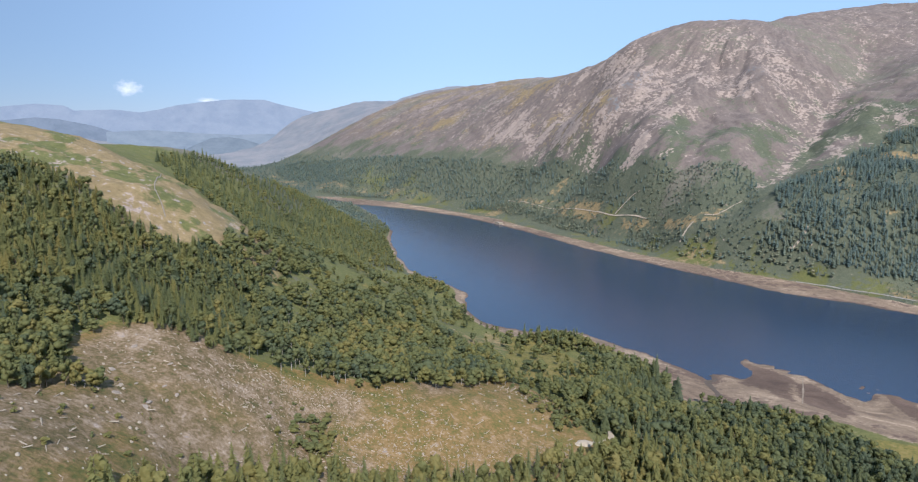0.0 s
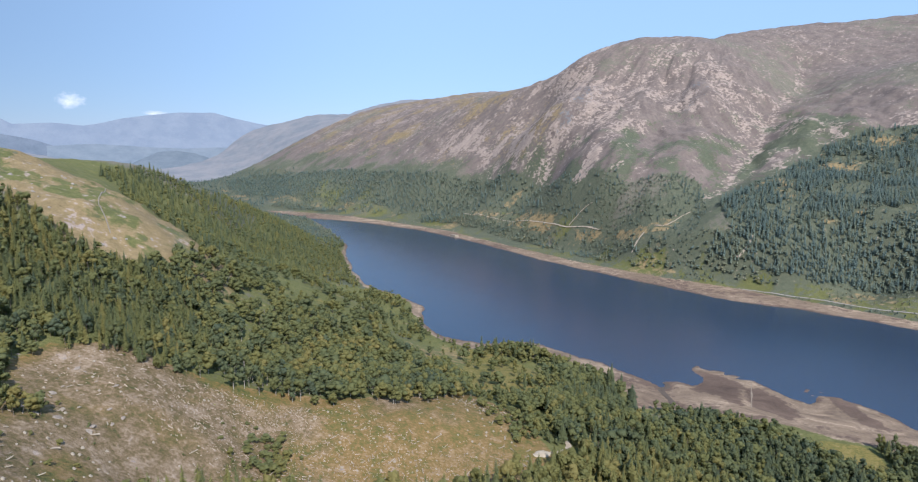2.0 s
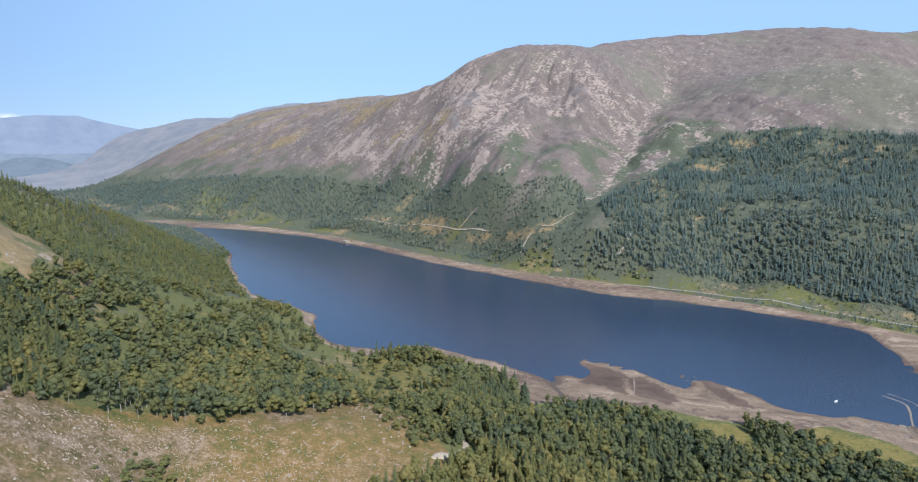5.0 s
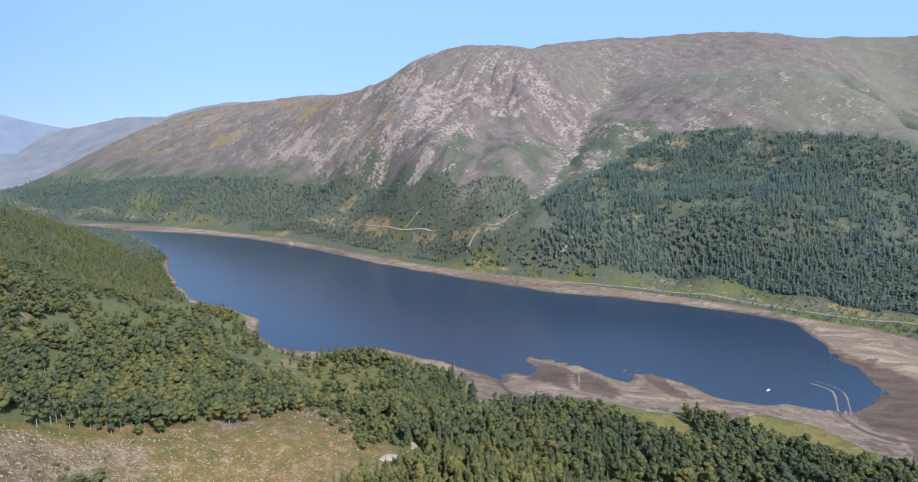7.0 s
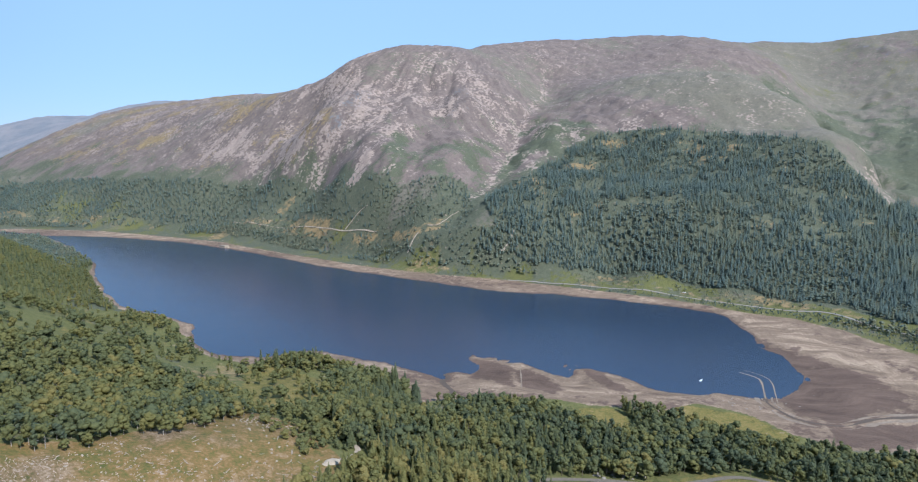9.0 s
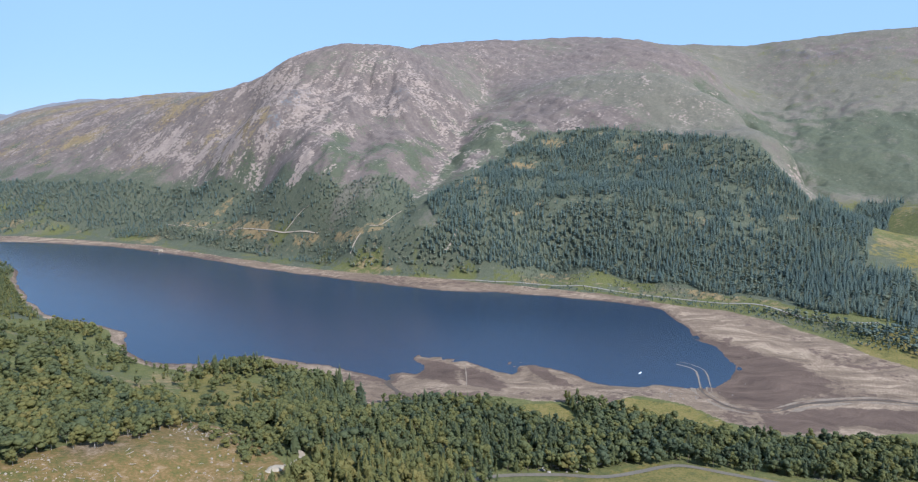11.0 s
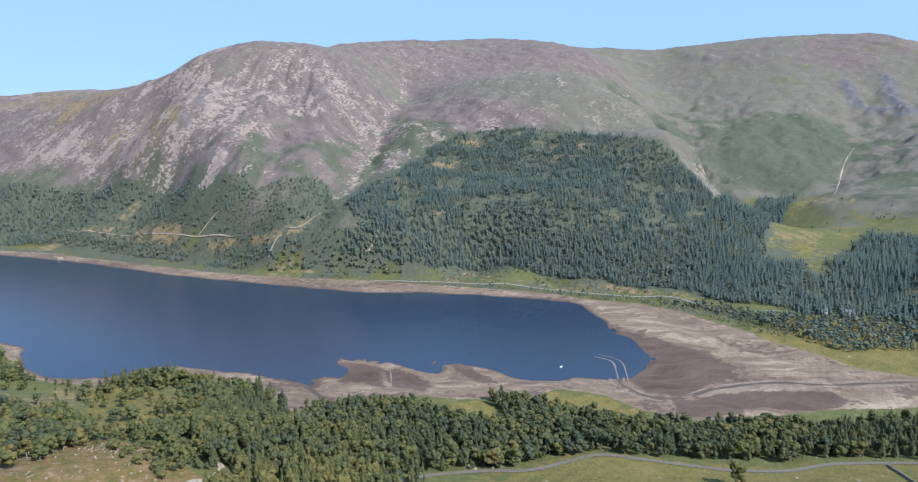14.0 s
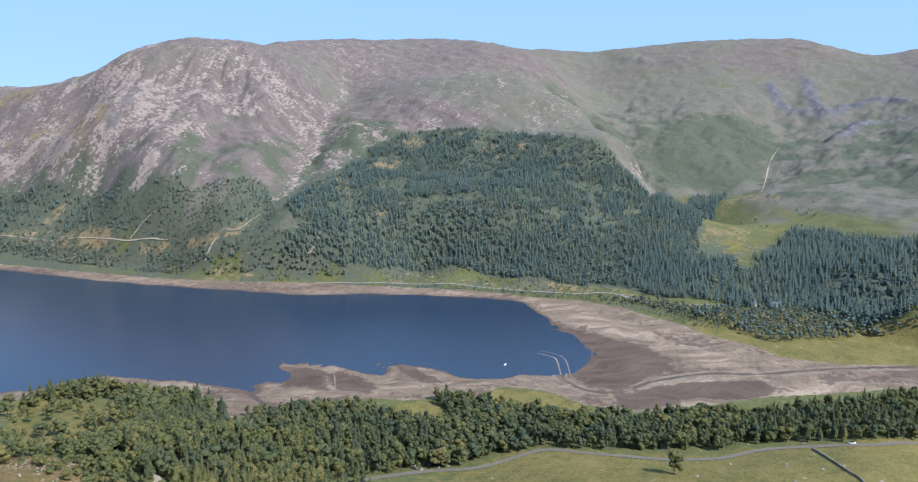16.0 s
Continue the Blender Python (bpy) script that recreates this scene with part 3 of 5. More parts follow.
HEATH_TOP = [
    (-409, 489), (-381, 542), (-364, 593), (-270, 569), (-230, 557), (-175, 553), (-189, 472), (-210, 436), (-233, 435),
    (-264, 458), (-308, 470), (-387, 462),
]
LANE = [
    (165, 301), (198, 304), (231, 295), (252, 280), (265, 275), (281, 272), (307, 266), (324, 245), (345, 219),
    (358, 201), (383, 182), (415, 170), (449, 146), (475, 120), (537, 94),
]
WALL = [
    (439, 147), (423, 134), (405, 118), (395, 106), (379, 96),
]
STREAM = [
    (206, 483), (212, 491), (215, 524), (225, 531), (223, 548),
]
CHANNEL = [
    (499, 422), (477, 393), (451, 371), (440, 344), (443, 324), (463, 308), (497, 306), (553, 285), (592, 248),
    (644, 216), (691, 181), (736, 145),
]
EASTROAD = [
    (469, 870), (507, 828), (547, 791), (582, 749), (628, 696), (671, 622), (708, 561), (731, 531), (736, 499), (731, 454),
    (737, 420), (770, 392),
]
TRACK = [
    (117, 1571), (157, 1501), (201, 1435), (241, 1362), (277, 1294), (301, 1241), (328, 1203), (348, 1172),
]
SPUR_TRACK = [
    (304, 1240), (313, 1239), (332, 1236), (346, 1225),
]
BANK_PATH = [
    (367, 1050), (377, 1058), (389, 1064), (393, 1065),
]
GILL_PATH = [
    (410, 1066), (426, 1052), (452, 1060), (470, 1062),
]
SCAR = [
    (508, 922), (493, 915), (484, 913), (480, 915),
]
BECK = [
    (1998, 835), (1906, 814), (1798, 777), (1533, 674),
]
CART_TRACK = [
    (495, 427), (483, 404), (457, 381), (442, 353), (442, 336),
]
OLD_WALL = [
    (301, 531), (287, 504), (272, 477),
]
DRYWALL = [
    (-259, 561), (-239, 505), (-223, 479), (-214, 465),
]
OPEN_BANK = [(46, 636), (84, 608), (118, 561), (127, 527), (101, 473), (76, 454), (48, 458), (33, 489)]
OPEN_SLOPE = [
    (-163, 888), (-103, 957), (-60, 869), (-20, 773), (-7, 694), (-24, 600), (-58, 560), (-85, 540), (-115, 528), (-130, 459),
    (-142, 433), (-154, 468), (-135, 537), (-129, 583),
]
BRACKEN_STRIP = [(-17, 607), (23, 648), (67, 580), (91, 532), (61, 526), (24, 550), (-14, 558)]
NORTH_STRAW = [(-771, 2643), (-549, 2302), (-335, 1998), (-224, 1945), (-53, 1758), (-24, 1691), (-125, 1776), (-264, 1902), (-457, 2029), (-692, 2418)]
NORTH_GLADE = [(112, 1593), (229, 1443), (304, 1252), (385, 1092), (441, 1061), (470, 1050), (420, 1037), (375, 1064), (339, 1160), (253, 1297), (176, 1439)]
BROWN_PATCH = [(198, 1498), (242, 1516), (269, 1497), (243, 1484), (220, 1469)]
STRIP_GREEN = [(608, 1199), (721, 1336), (796, 1350), (882, 1361), (904, 1299), (932, 1249), (821, 1265), (710, 1223), (613, 1168)]
FOOT_GREEN = [(291, 1615), (373, 1468), (418, 1337), (514, 1305), (601, 1317), (640, 1278), (566, 1181), (458, 1132), (381, 1219), (314, 1456), (243, 1603)]
PASTURE_FIELD = [(974, 531), (1416, 720), (1560, 740), (1600, 700), (1393, 556), (1294, 490), (1158, 473), (1034, 448), (912, 400), (946, 448), (1005, 502)]
BEHIND_GILL = [(1443, 889), (1651, 1091), (1899, 1192), (2081, 1129), (2182, 974), (2018, 844), (1769, 781), (1590, 772), (1562, 869)]
BARE_SLOPE = [(-161, 263), (-160, 290), (-144, 308), (-132, 307), (-116, 316), (-104, 315), (-117, 281), (-136, 260), (-151, 258)]
# screes on the dome: outline, bareness
SCREES = [
    ([(325, 1322), (340, 1340), (364, 1355), (397, 1380), (403, 1341), (380, 1322), (357, 1299), (342, 1289)], 1.0),
    ([(810, 1784), (801, 1645), (786, 1544), (810, 1506), (830, 1475), (763, 1401), (706, 1350), (693, 1361), (735, 1423), (728, 1475), (692, 1503)], 0.6),
    ([(603, 1494), (623, 1526), (675, 1556), (655, 1479), (674, 1462), (646, 1451)], 0.75),
    ([(376, 1805), (403, 1847), (451, 1833), (504, 1838), (514, 1780), (468, 1737), (402, 1577), (409, 1522), (374, 1526), (356, 1570)], 0.55),
    ([(401, 1393), (458, 1488), (531, 1551), (530, 1484), (478, 1416), (418, 1337)], 0.55),
]
PALE_SAND = [
    [(645, 563), (665, 524), (648, 469), (646, 417), (610, 350), (626, 305), (599, 257), (579, 299), (575, 356), (578, 394), (595, 455), (594, 499)],
    [(505, 324), (535, 318), (571, 266), (595, 244), (544, 281), (503, 298), (488, 312)],
]
SHORE_SCRUB = [(-42, 609), (-23, 789), (19, 769), (73, 662), (149, 612), (209, 553), (208, 508), (137, 568), (85, 604), (57, 567), (11, 559), (-26, 562)]
EDGE_STRIP = [(190, 504), (199, 486), (245, 457), (279, 429), (268, 403), (227, 424), (177, 470)]
DARK_SILT = [
    [(271, 570), (286, 547), (293, 519), (267, 483), (255, 511), (244, 519)],
    [(293, 519), (302, 519), (313, 494), (307, 471), (291, 459), (277, 475)],
    [(353, 513), (362, 483), (363, 451), (362, 434), (351, 444), (343, 475)],
    [(507, 417), (524, 393), (561, 382), (560, 347), (546, 312), (577, 269), (543, 292), (495, 305), (457, 316), (447, 340), (459, 374)],
    [(438, 309), (475, 298), (522, 280), (574, 240), (572, 224), (522, 222), (489, 262), (444, 267), (421, 290)],
]


# ---- ground ----
def grid_faces(rows, cols, wrap):
    i, j = np.meshgrid(np.arange(rows - 1), np.arange(cols if wrap else cols - 1), indexing="ij")
    k = (j + 1) % cols
    a, b, c, d = i * cols + j, i * cols + k, (i + 1) * cols + k, (i + 1) * cols + j
    return np.concatenate([np.stack([a, d, c], 2).reshape(-1, 3), np.stack([a, c, b], 2).reshape(-1, 3)])


def near_part(x, y, values):
    """Works out a value on the part of the plan that the outlines cover, -1000 beyond it."""
    out = np.full(x.shape, -1000.0)
    q = (x > -800) & (x < 2250) & (y > -100) & (y < 3000)
    out[q] = values(x[q], y[q])
    return out


def build_ground():
    bearing = np.radians(np.concatenate([np.arange(-42, 82, 0.135), np.arange(82, 318, 4.0)]))
    reach = np.concatenate([[0.3], np.geomspace(4, 140, 14)[:-1], np.geomspace(140, 700, 150)[:-1], np.geomspace(700, 3450, 320)[:-1], np.geomspace(3450, 4950, 22)])
    r, a = np.meshgrid(reach, bearing, indexing="ij")
    x, y = r * np.sin(a) + 0.8 * step(12, 0, r), r * np.cos(a) + 0.6 * step(12, 0, r)
    z = height(np.sin(a) * np.maximum(r, 6), np.cos(a) * np.maximum(r, 6))
    sway_x, sway_y = x + 6 * fractal(x, y, 50, 31, 3), y + 6 * fractal(x, y, 50, 37, 3)
    zone = lambda ring: near_part(sway_x, sway_y, lambda u, v: inside(u, v, ring))
    lake_d = near_part(x, y, lambda u, v: inside(*warped(u, v), LAKE))
    high_d = near_part(x, y, lambda u, v: inside(*warped(u, v), HIGH_WATER))
    n1, n2 = fractal(x, y, 300, 41, 5), fractal(x, y, 90, 43, 5)
    bare = step(-3, 3, high_d)
    flat = step(330, 480, x) * step(560, 440, y)
    silt = bare * np.clip(0.3 + 0.3 * fractal(x * 0.5 - y * 0.3, y + x * 0.6, 60, 51, 4) + 0.65 * flat * step(-110, -20, lake_d) * step(-90, 40, 0.55 * x - y + 90) + 0.45 * step(-8, 0, lake_d), 0, 1)
    for patch_ring in DARK_SILT:
        silt = np.maximum(silt, bare * step(-12, 9, zone(patch_ring)) * 1.0)
    # scree runs down the dome's fall lines
    bx, by = x - 980 + 60 * fractal(x, y, 420, 65, 2), y - 2120 + 60 * fractal(x, y, 420, 66, 2)
    fan, out = np.arctan2(by, bx), np.hypot(bx, by)
    patch = fractal(x, y, 75, 63, 5)
    ways = fractal(fan * 800, out * 0.25, 38, 61, 4)
    n3 = fractal(x, y, 48, 45, 4)
    dome = step(180, 330, x + 0.25 * (y - 1400)) * step(1120, 1260, y + 0.2 * x - 60) * step(1060, 900, x + 0.3 * (y - 1450)) * step(2150, 1950, y)
    north = step(100, 180, z) * step(700, 300, x) * step(-900, -500, x) * step(1450, 1600, y)
    grit = fractal(x, y, 24, 64, 4)
    scree = np.clip(dome * (0.2 + 0.26 * patch + 0.2 * ways + 0.3 * grit) + 0.1 * (1 - dome) * step(190, 260, z) * step(900, 1000, np.hypot(x, y)) + north * (0.17 + 0.2 * patch + 0.1 * ways + 0.2 * grit), 0, 1)
    scree = np.maximum(scree, 0.5 * np.exp(-(line_distance(x + 16 * n2, y + 10 * n1, [q[:2] for q in GILL_NORTH]) / 15) ** 2))
    for ring, share in SCREES:
        scree = np.maximum(scree, step(-12, 10, zone(ring)) * share * (0.8 + 0.45 * grit))
    east = step(50, 120, z) * step(900, 1100, np.hypot(x, y))
    heather = np.clip(0.4 * east + 0.5 * n1 + 0.5 * dome + 0.3 * north + 0.35 * step(380, 560, z) - 0.3 * step(1500, 1900, x), 0, 1) * east
    fern = east * np.clip(step(380, 160, z) * (0.5 + 0.5 * n2 + 0.5 * n3) + 0.2 * step(1500, 1700, x) * step(430, 330, z) * (0.9 + 1.2 * n3), 0, 1)
    fern = np.maximum(fern * (1 - 0.35 * north), step(-25, 25, zone(FOOT_GREEN)) * (0.3 + 0.5 * n3 + 0.35 * n2))
    fern = np.maximum(fern, np.maximum(step(-15, 15, zone(STRIP_GREEN)) * (0.85 + 0.3 * n3), step(-60, 40, zone(BEHIND_GILL)) * (0.8 + 0.3 * n2)))
    heather = heather * (1 - 0.6 * step(-60, 40, zone(BEHIND_GILL)))
    low_side = step(850, 950, np.hypot(x, y)) * step(150, 90, z) * step(1200, 1000, x) * step(-900, -500, x) * np.maximum(step(-250, 50, x), step(1300, 1500, y))
    fern = np.maximum(fern, low_side * (0.65 + 0.5 * n3))
    fern = np.maximum(fern, step(-250, -400, x) * step(1500, 1800, y) * step(110, 60, z) * (0.9 + 0.3 * n2))
    across = step(850, 950, np.hypot(x, y)) * step(-250, 50, x)
    green = (1 - east) * np.clip(0.85 + 0.4 * n2, 0, 1) + 0.3 * east * step(1500, 1850, x) * (0.8 + 0.9 * n3)
    heath_d = zone(HEATH_TOP)
    straw = np.clip(north * (0.36 + 0.3 * n2) + 0.15 * across * (1 - east) * step(1000, 850, x) + 0.4 * across * n2 * (1 - east) * step(1000, 850, x) + step(-75, 0, heath_d) * (0.78 + 0.9 * fractal(x, y, 28, 75, 4)), 0, 1)
    scree = np.maximum(scree, step(-10, 5, heath_d) * (0.18 + 0.3 * step(0.1, 0.7, fractal(x, y, 35, 71, 4))))
    scree = np.maximum(scree, step(800, 950, x) * step(1750, 1500, x) * step(190, 260, z) * (0.1 + 0.3 * grit))
    scree = np.maximum(scree, 0.3 * step(900, 1200, x) * step(1700, 1450, x) * east * step(0.0, 0.8, fractal(x, y, 130, 73, 4)) * step(170, 260, z))
    rock = np.max([strong * np.exp(-(line_distance(x + 15 * n2, y, line) / 34) ** 2) * 1.35 for line, _, strong in CRAG_LINES], axis=0)
    felled_d = zone(FELLED)
    felled = step(-13, -5, felled_d)
    slash = felled * np.clip(0.1 + 0.45 * step(20, -90, x) + 0.6 * n2 + 0.6 * step(-8, 8, zone(BARE_SLOPE)), 0, 1)
    lane_d = near_part(x, y, lambda u, v: line_distance(u, v, LANE))
    south = step(-0.1, 0.15, (x * 0.55 + y) / 1000 * -1 + 0.47) * step(180, 260, x) * (lane_d > -1)
    meadow = np.maximum(np.clip(south * (1 - bare), 0, 1), step(40, 20, z) * step(600, 680, x) * step(420, 330, y) * (1 - bare))
    meadow = np.maximum(meadow, step(-1, -6, high_d) * step(-45, -30, high_d) * step(260, 330, x) * step(480, 420, y) * step(0.2, 0.5, n2) * 0.3)
    high_field = step(-14, 10, zone(PASTURE_FIELD))
    meadow, straw = np.maximum(meadow, high_field * (0.35 + 0.4 * n3)), np.maximum(straw, high_field * (0.2 + 0.4 * n2))
    slope_open = np.maximum(step(-8, 8, zone(OPEN_SLOPE)), step(-5, 5, zone(BRACKEN_STRIP)))
    meadow = np.maximum(meadow, slope_open * (0.25 + 0.4 * n3))
    straw = np.maximum(straw, step(-5, 5, zone(BRACKEN_STRIP)) * (0.4 + 0.4 * n3))
    glade = np.max([step(-12, 8, zone(ring)) for ring in (NORTH_GLADE, NORTH_STRAW, BROWN_PATCH)], axis=0)
    straw = np.maximum(straw, glade * (0.3 + 0.5 * n3))
    meadow = np.maximum(meadow, 0.7 * step(-8, 6, zone(OPEN_BANK)))
    sward = np.maximum(step(-5, 4, zone(GRASS_A)), step(-5, 4, zone(GRASS_B)))
    straw = np.maximum(straw, step(-6, 5, zone(EAST_BANK)) * (0.4 + 0.4 * n3))
    wood = np.max([step(-8, 6, zone(ring)) for ring in (HUMP_WOOD, GILL_WOOD, NORTH_WOOD, FAR_WOOD, SPRUCE_WOOD, BIRCH_WOOD, NEAR_WOOD)], axis=0)
    scree, straw, meadow, heather = scree - 1.5 * wood * (1 - high_field) - 0.5 * (1 - east) * (scree < 0.05), straw * (1 - 0.8 * wood * (1 - np.maximum(glade, high_field))), np.maximum(sward, meadow * (1 - wood * step(4, -8, zone(OPEN_BANK)) * (1 - np.maximum(slope_open, high_field)))), heather * (1 - 0.6 * wood)
    glades = step(-8, 6, zone(NORTH_SCATTER))
    scree, heather, fern = scree - 0.5 * glades * (scree < 0.5), heather * (1 - 0.7 * glades), np.maximum(fern, glades * (0.72 + 0.5 * n2 + 0.4 * n3))
    fern = np.maximum(fern, wood * 1.5 * np.maximum(east, across) * (1 - np.maximum(glade, high_field)))
    clearing = step(-0.1, 0.45, fractal(x, y, 32, 131, 4)) * step(-8, 6, zone(HUMP_WOOD)) * step(60, 90, z)
    straw = np.maximum(straw, clearing * (0.2 + 0.3 * n2 + 0.3 * n3))
    silt = silt - 0.5 * np.max([step(-9, 9, zone(ring)) for ring in PALE_SAND], axis=0)
    silt = np.maximum(silt, bare * step(-34, -4, lake_d + 10 * n3) * step(470, 500, x) * step(520, 470, y))
    # loose stones along the edge where the hump drops into the gill
    brink = line_distance(x + 14 * n2, y, [(1733, 1453), (1500, 1140), (1235, 850), (1165, 760), (1086, 675)])
    scree = np.maximum(scree, np.exp(-(brink / 45) ** 2) * (0.2 + 0.45 * fractal(x, y, 30, 67, 4)) * (1 - wood))
    fern = np.maximum(fern, np.exp(-(brink / 80) ** 2) * (0.62 + 0.5 * n3))
    fan_here = (x + 0.3 * (y - 1450) < 1080) & (x + 0.25 * (y - 1400) > 150)
    fall_u, fall_v = np.where(fan_here, fan * 800, a * 1700 + 9000), np.where(fan_here, out * 0.42, r * 0.6)
    cover = [("bare", bare), ("silt", silt), ("scree", scree), ("heather", heather), ("green", green), ("straw", straw), ("rock", rock), ("fall_u", fall_u), ("fall_v", fall_v), ("shore", -lake_d), ("felled", felled), ("slash", slash), ("fern", fern), ("meadow", meadow)]
    verts, tris = np.stack([x, y, z], 2).reshape(-1, 3), grid_faces(len(reach), len(bearing), True)
    # the last ridges are a backdrop of their own, haze added as glow
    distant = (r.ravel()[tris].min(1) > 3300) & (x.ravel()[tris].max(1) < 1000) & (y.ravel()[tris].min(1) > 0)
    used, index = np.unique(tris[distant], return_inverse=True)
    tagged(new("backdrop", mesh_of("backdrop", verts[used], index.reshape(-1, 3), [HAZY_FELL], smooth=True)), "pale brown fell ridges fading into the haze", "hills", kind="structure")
    mesh = mesh_of("ground", verts, tris[~distant], [GROUND], attrs=cover, smooth=True)
    return tagged(new("ground", mesh), "grassy fellside and valley floor with screes and bare lake shore", "ground", kind="structure")


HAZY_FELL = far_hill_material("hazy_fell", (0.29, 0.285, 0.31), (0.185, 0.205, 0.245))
build_ground()
lake = new("water", mesh_of("water", [(-580, 330, 0), (700, 330, 0), (700, 2050, 0), (-580, 2050, 0)], [(0, 1, 2), (0, 2, 3)], [WATER]))
tagged(lake, "dark blue rippled reservoir water, drawn down low", "lake", kind="structure")


# ---- distant hills ----
def far_range(label, line, mat, depth, seed):
    """A range of hills from its skyline (bearing, height), sloping towards the valley."""
    b, h = np.array(line, float).T
    bearing = np.arange(b[0], b[-1] + 0.01, 0.12)
    top = np.interp(bearing, b, h)
    rows = 14
    verts = []
    for i in range(rows):
        q = i / (rows - 1)
        r = depth - 420 * q
        wob = fractal(bearing * 60 + q * 40, bearing * 0 + q * 300, 130, seed, 4)
        z = top * (1 - q) ** 1.1 - 30 * q + wob * 14 * (0.25 + q * (1 - q) * 4)
        verts.append(np.stack([(r + wob * 30) * np.sin(np.radians(bearing)), (r + wob * 30) * np.cos(np.radians(bearing)), z], 1))
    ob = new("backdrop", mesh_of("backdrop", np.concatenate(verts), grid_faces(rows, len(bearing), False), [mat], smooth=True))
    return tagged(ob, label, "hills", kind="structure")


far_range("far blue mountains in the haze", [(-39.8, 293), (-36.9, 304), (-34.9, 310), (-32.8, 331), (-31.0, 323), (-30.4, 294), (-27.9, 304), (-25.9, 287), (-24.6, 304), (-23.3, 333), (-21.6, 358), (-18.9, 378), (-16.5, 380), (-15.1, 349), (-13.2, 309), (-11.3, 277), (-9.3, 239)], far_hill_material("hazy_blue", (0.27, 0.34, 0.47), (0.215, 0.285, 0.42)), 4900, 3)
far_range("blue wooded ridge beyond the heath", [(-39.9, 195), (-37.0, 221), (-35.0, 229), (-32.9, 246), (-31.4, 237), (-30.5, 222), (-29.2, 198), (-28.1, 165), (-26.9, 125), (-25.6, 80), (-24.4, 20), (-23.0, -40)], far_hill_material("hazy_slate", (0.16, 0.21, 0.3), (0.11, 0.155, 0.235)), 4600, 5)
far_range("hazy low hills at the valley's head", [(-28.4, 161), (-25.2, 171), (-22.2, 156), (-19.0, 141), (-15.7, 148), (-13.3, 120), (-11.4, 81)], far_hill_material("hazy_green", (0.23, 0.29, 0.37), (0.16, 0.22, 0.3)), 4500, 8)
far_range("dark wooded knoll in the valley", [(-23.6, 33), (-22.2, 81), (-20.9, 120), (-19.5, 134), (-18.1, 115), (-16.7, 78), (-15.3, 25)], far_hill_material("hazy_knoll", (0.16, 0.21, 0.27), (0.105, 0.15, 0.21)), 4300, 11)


def cloud(bearing, rise, wide, tall, seed):
    """A small far cloud, thin at its rim."""
    m, t, b = material("cloud", 1.0)
    where = t.nodes.new("ShaderNodeTexCoord").outputs["Object"]
    n = noise_node(t, where, 2.2, 6)
    far = t.nodes.new("ShaderNodeVectorMath")
    far.operation = "LENGTH"
    t.links.new(where, far.inputs[0])
    body = maths(t, "SUBTRACT", maths(t, "ADD", 0.15, maths(t, "MULTIPLY", n, 1.5)), far.outputs["Value"], True)
    glow = node(t, "ShaderNodeEmission", Color=(0.62, 0.68, 0.78, 1), Strength=1.0)
    clear = t.nodes.new("ShaderNodeBsdfTransparent")
    blend = t.nodes.new("ShaderNodeMixShader")
    t.links.new(body, blend.inputs[0])
    t.links.new(clear.outputs[0], blend.inputs[1])
    t.links.new(glow.outputs[0], blend.inputs[2])
    t.links.new(blend.outputs[0], t.nodes["Material Output"].inputs["Surface"])
    q = np.linspace(0, 2 * math.pi, 33)[:-1]
    v = [(0, 0.1, 0)] + [(math.cos(w), 0.0, math.sin(w)) for w in q]
    f = [(0, 1 + k, 1 + (k + 1) % 32) for k in range(32)]
    ob = new("backdrop", mesh_of("backdrop", v, f, [m]))
    a = math.radians(bearing)
    ob.matrix_basis = pose(4930 * math.sin(a), 4930 * math.cos(a), 220 + rise, 0, 0, -bearing) @ Matrix.Diagonal((wide, 20, tall, 1))
    return tagged(ob, "small white cumulus cloud over the far hills", "cloud", kind="structure")


cloud(-26.6, 224, 99, 63, 219)
cloud(-20.9, 152, 90, 22, 355)


# ---- trees ----
def spruce_shape(seed, blades, wide=0.17, low=0.08):
    """Crown of a conifer one metre tall: drooping boughs of uneven length round a slim dark core."""
    rng = np.random.default_rng(seed)
    v, f = [(0, 0, 1.0)], []
    for k in range(6):
        w = k * 1.047
        v.append((0.42 * wide * math.cos(w), 0.42 * wide * math.sin(w), low + 0.06))
    f += [(0, 1 + k, 1 + (k + 1) % 6) for k in range(6)]
    turn = rng.uniform(0, 6.28)
    for i in range(blades):
        h = low + (0.97 - low) * (i + rng.uniform(0, 1)) / blades
        reach = (wide * (1 - h) ** 0.78 * min(1.0, 0.55 + 2.2 * (h - low)) + 0.012) * rng.uniform(0.68, 1.28)
        turn += 2.4 + rng.normal(0, 0.25)
        c, s = math.cos(turn), math.sin(turn)
        half, drop = reach * rng.uniform(0.3, 0.46), reach * rng.uniform(0.1, 0.5)
        o = len(v)
        for along, side, up in ((0.0, 0.0, 0.4 * reach), (0.6 * reach, half, -0.35 * drop), (reach, 0.0, -drop), (0.6 * reach, -half, -0.35 * drop)):
            v.append((along * c - side * s, along * s + side * c, h + up))
        f += [(o, o + 1, o + 2), (o, o + 2, o + 3)]
    return np.array(v), np.array(f)


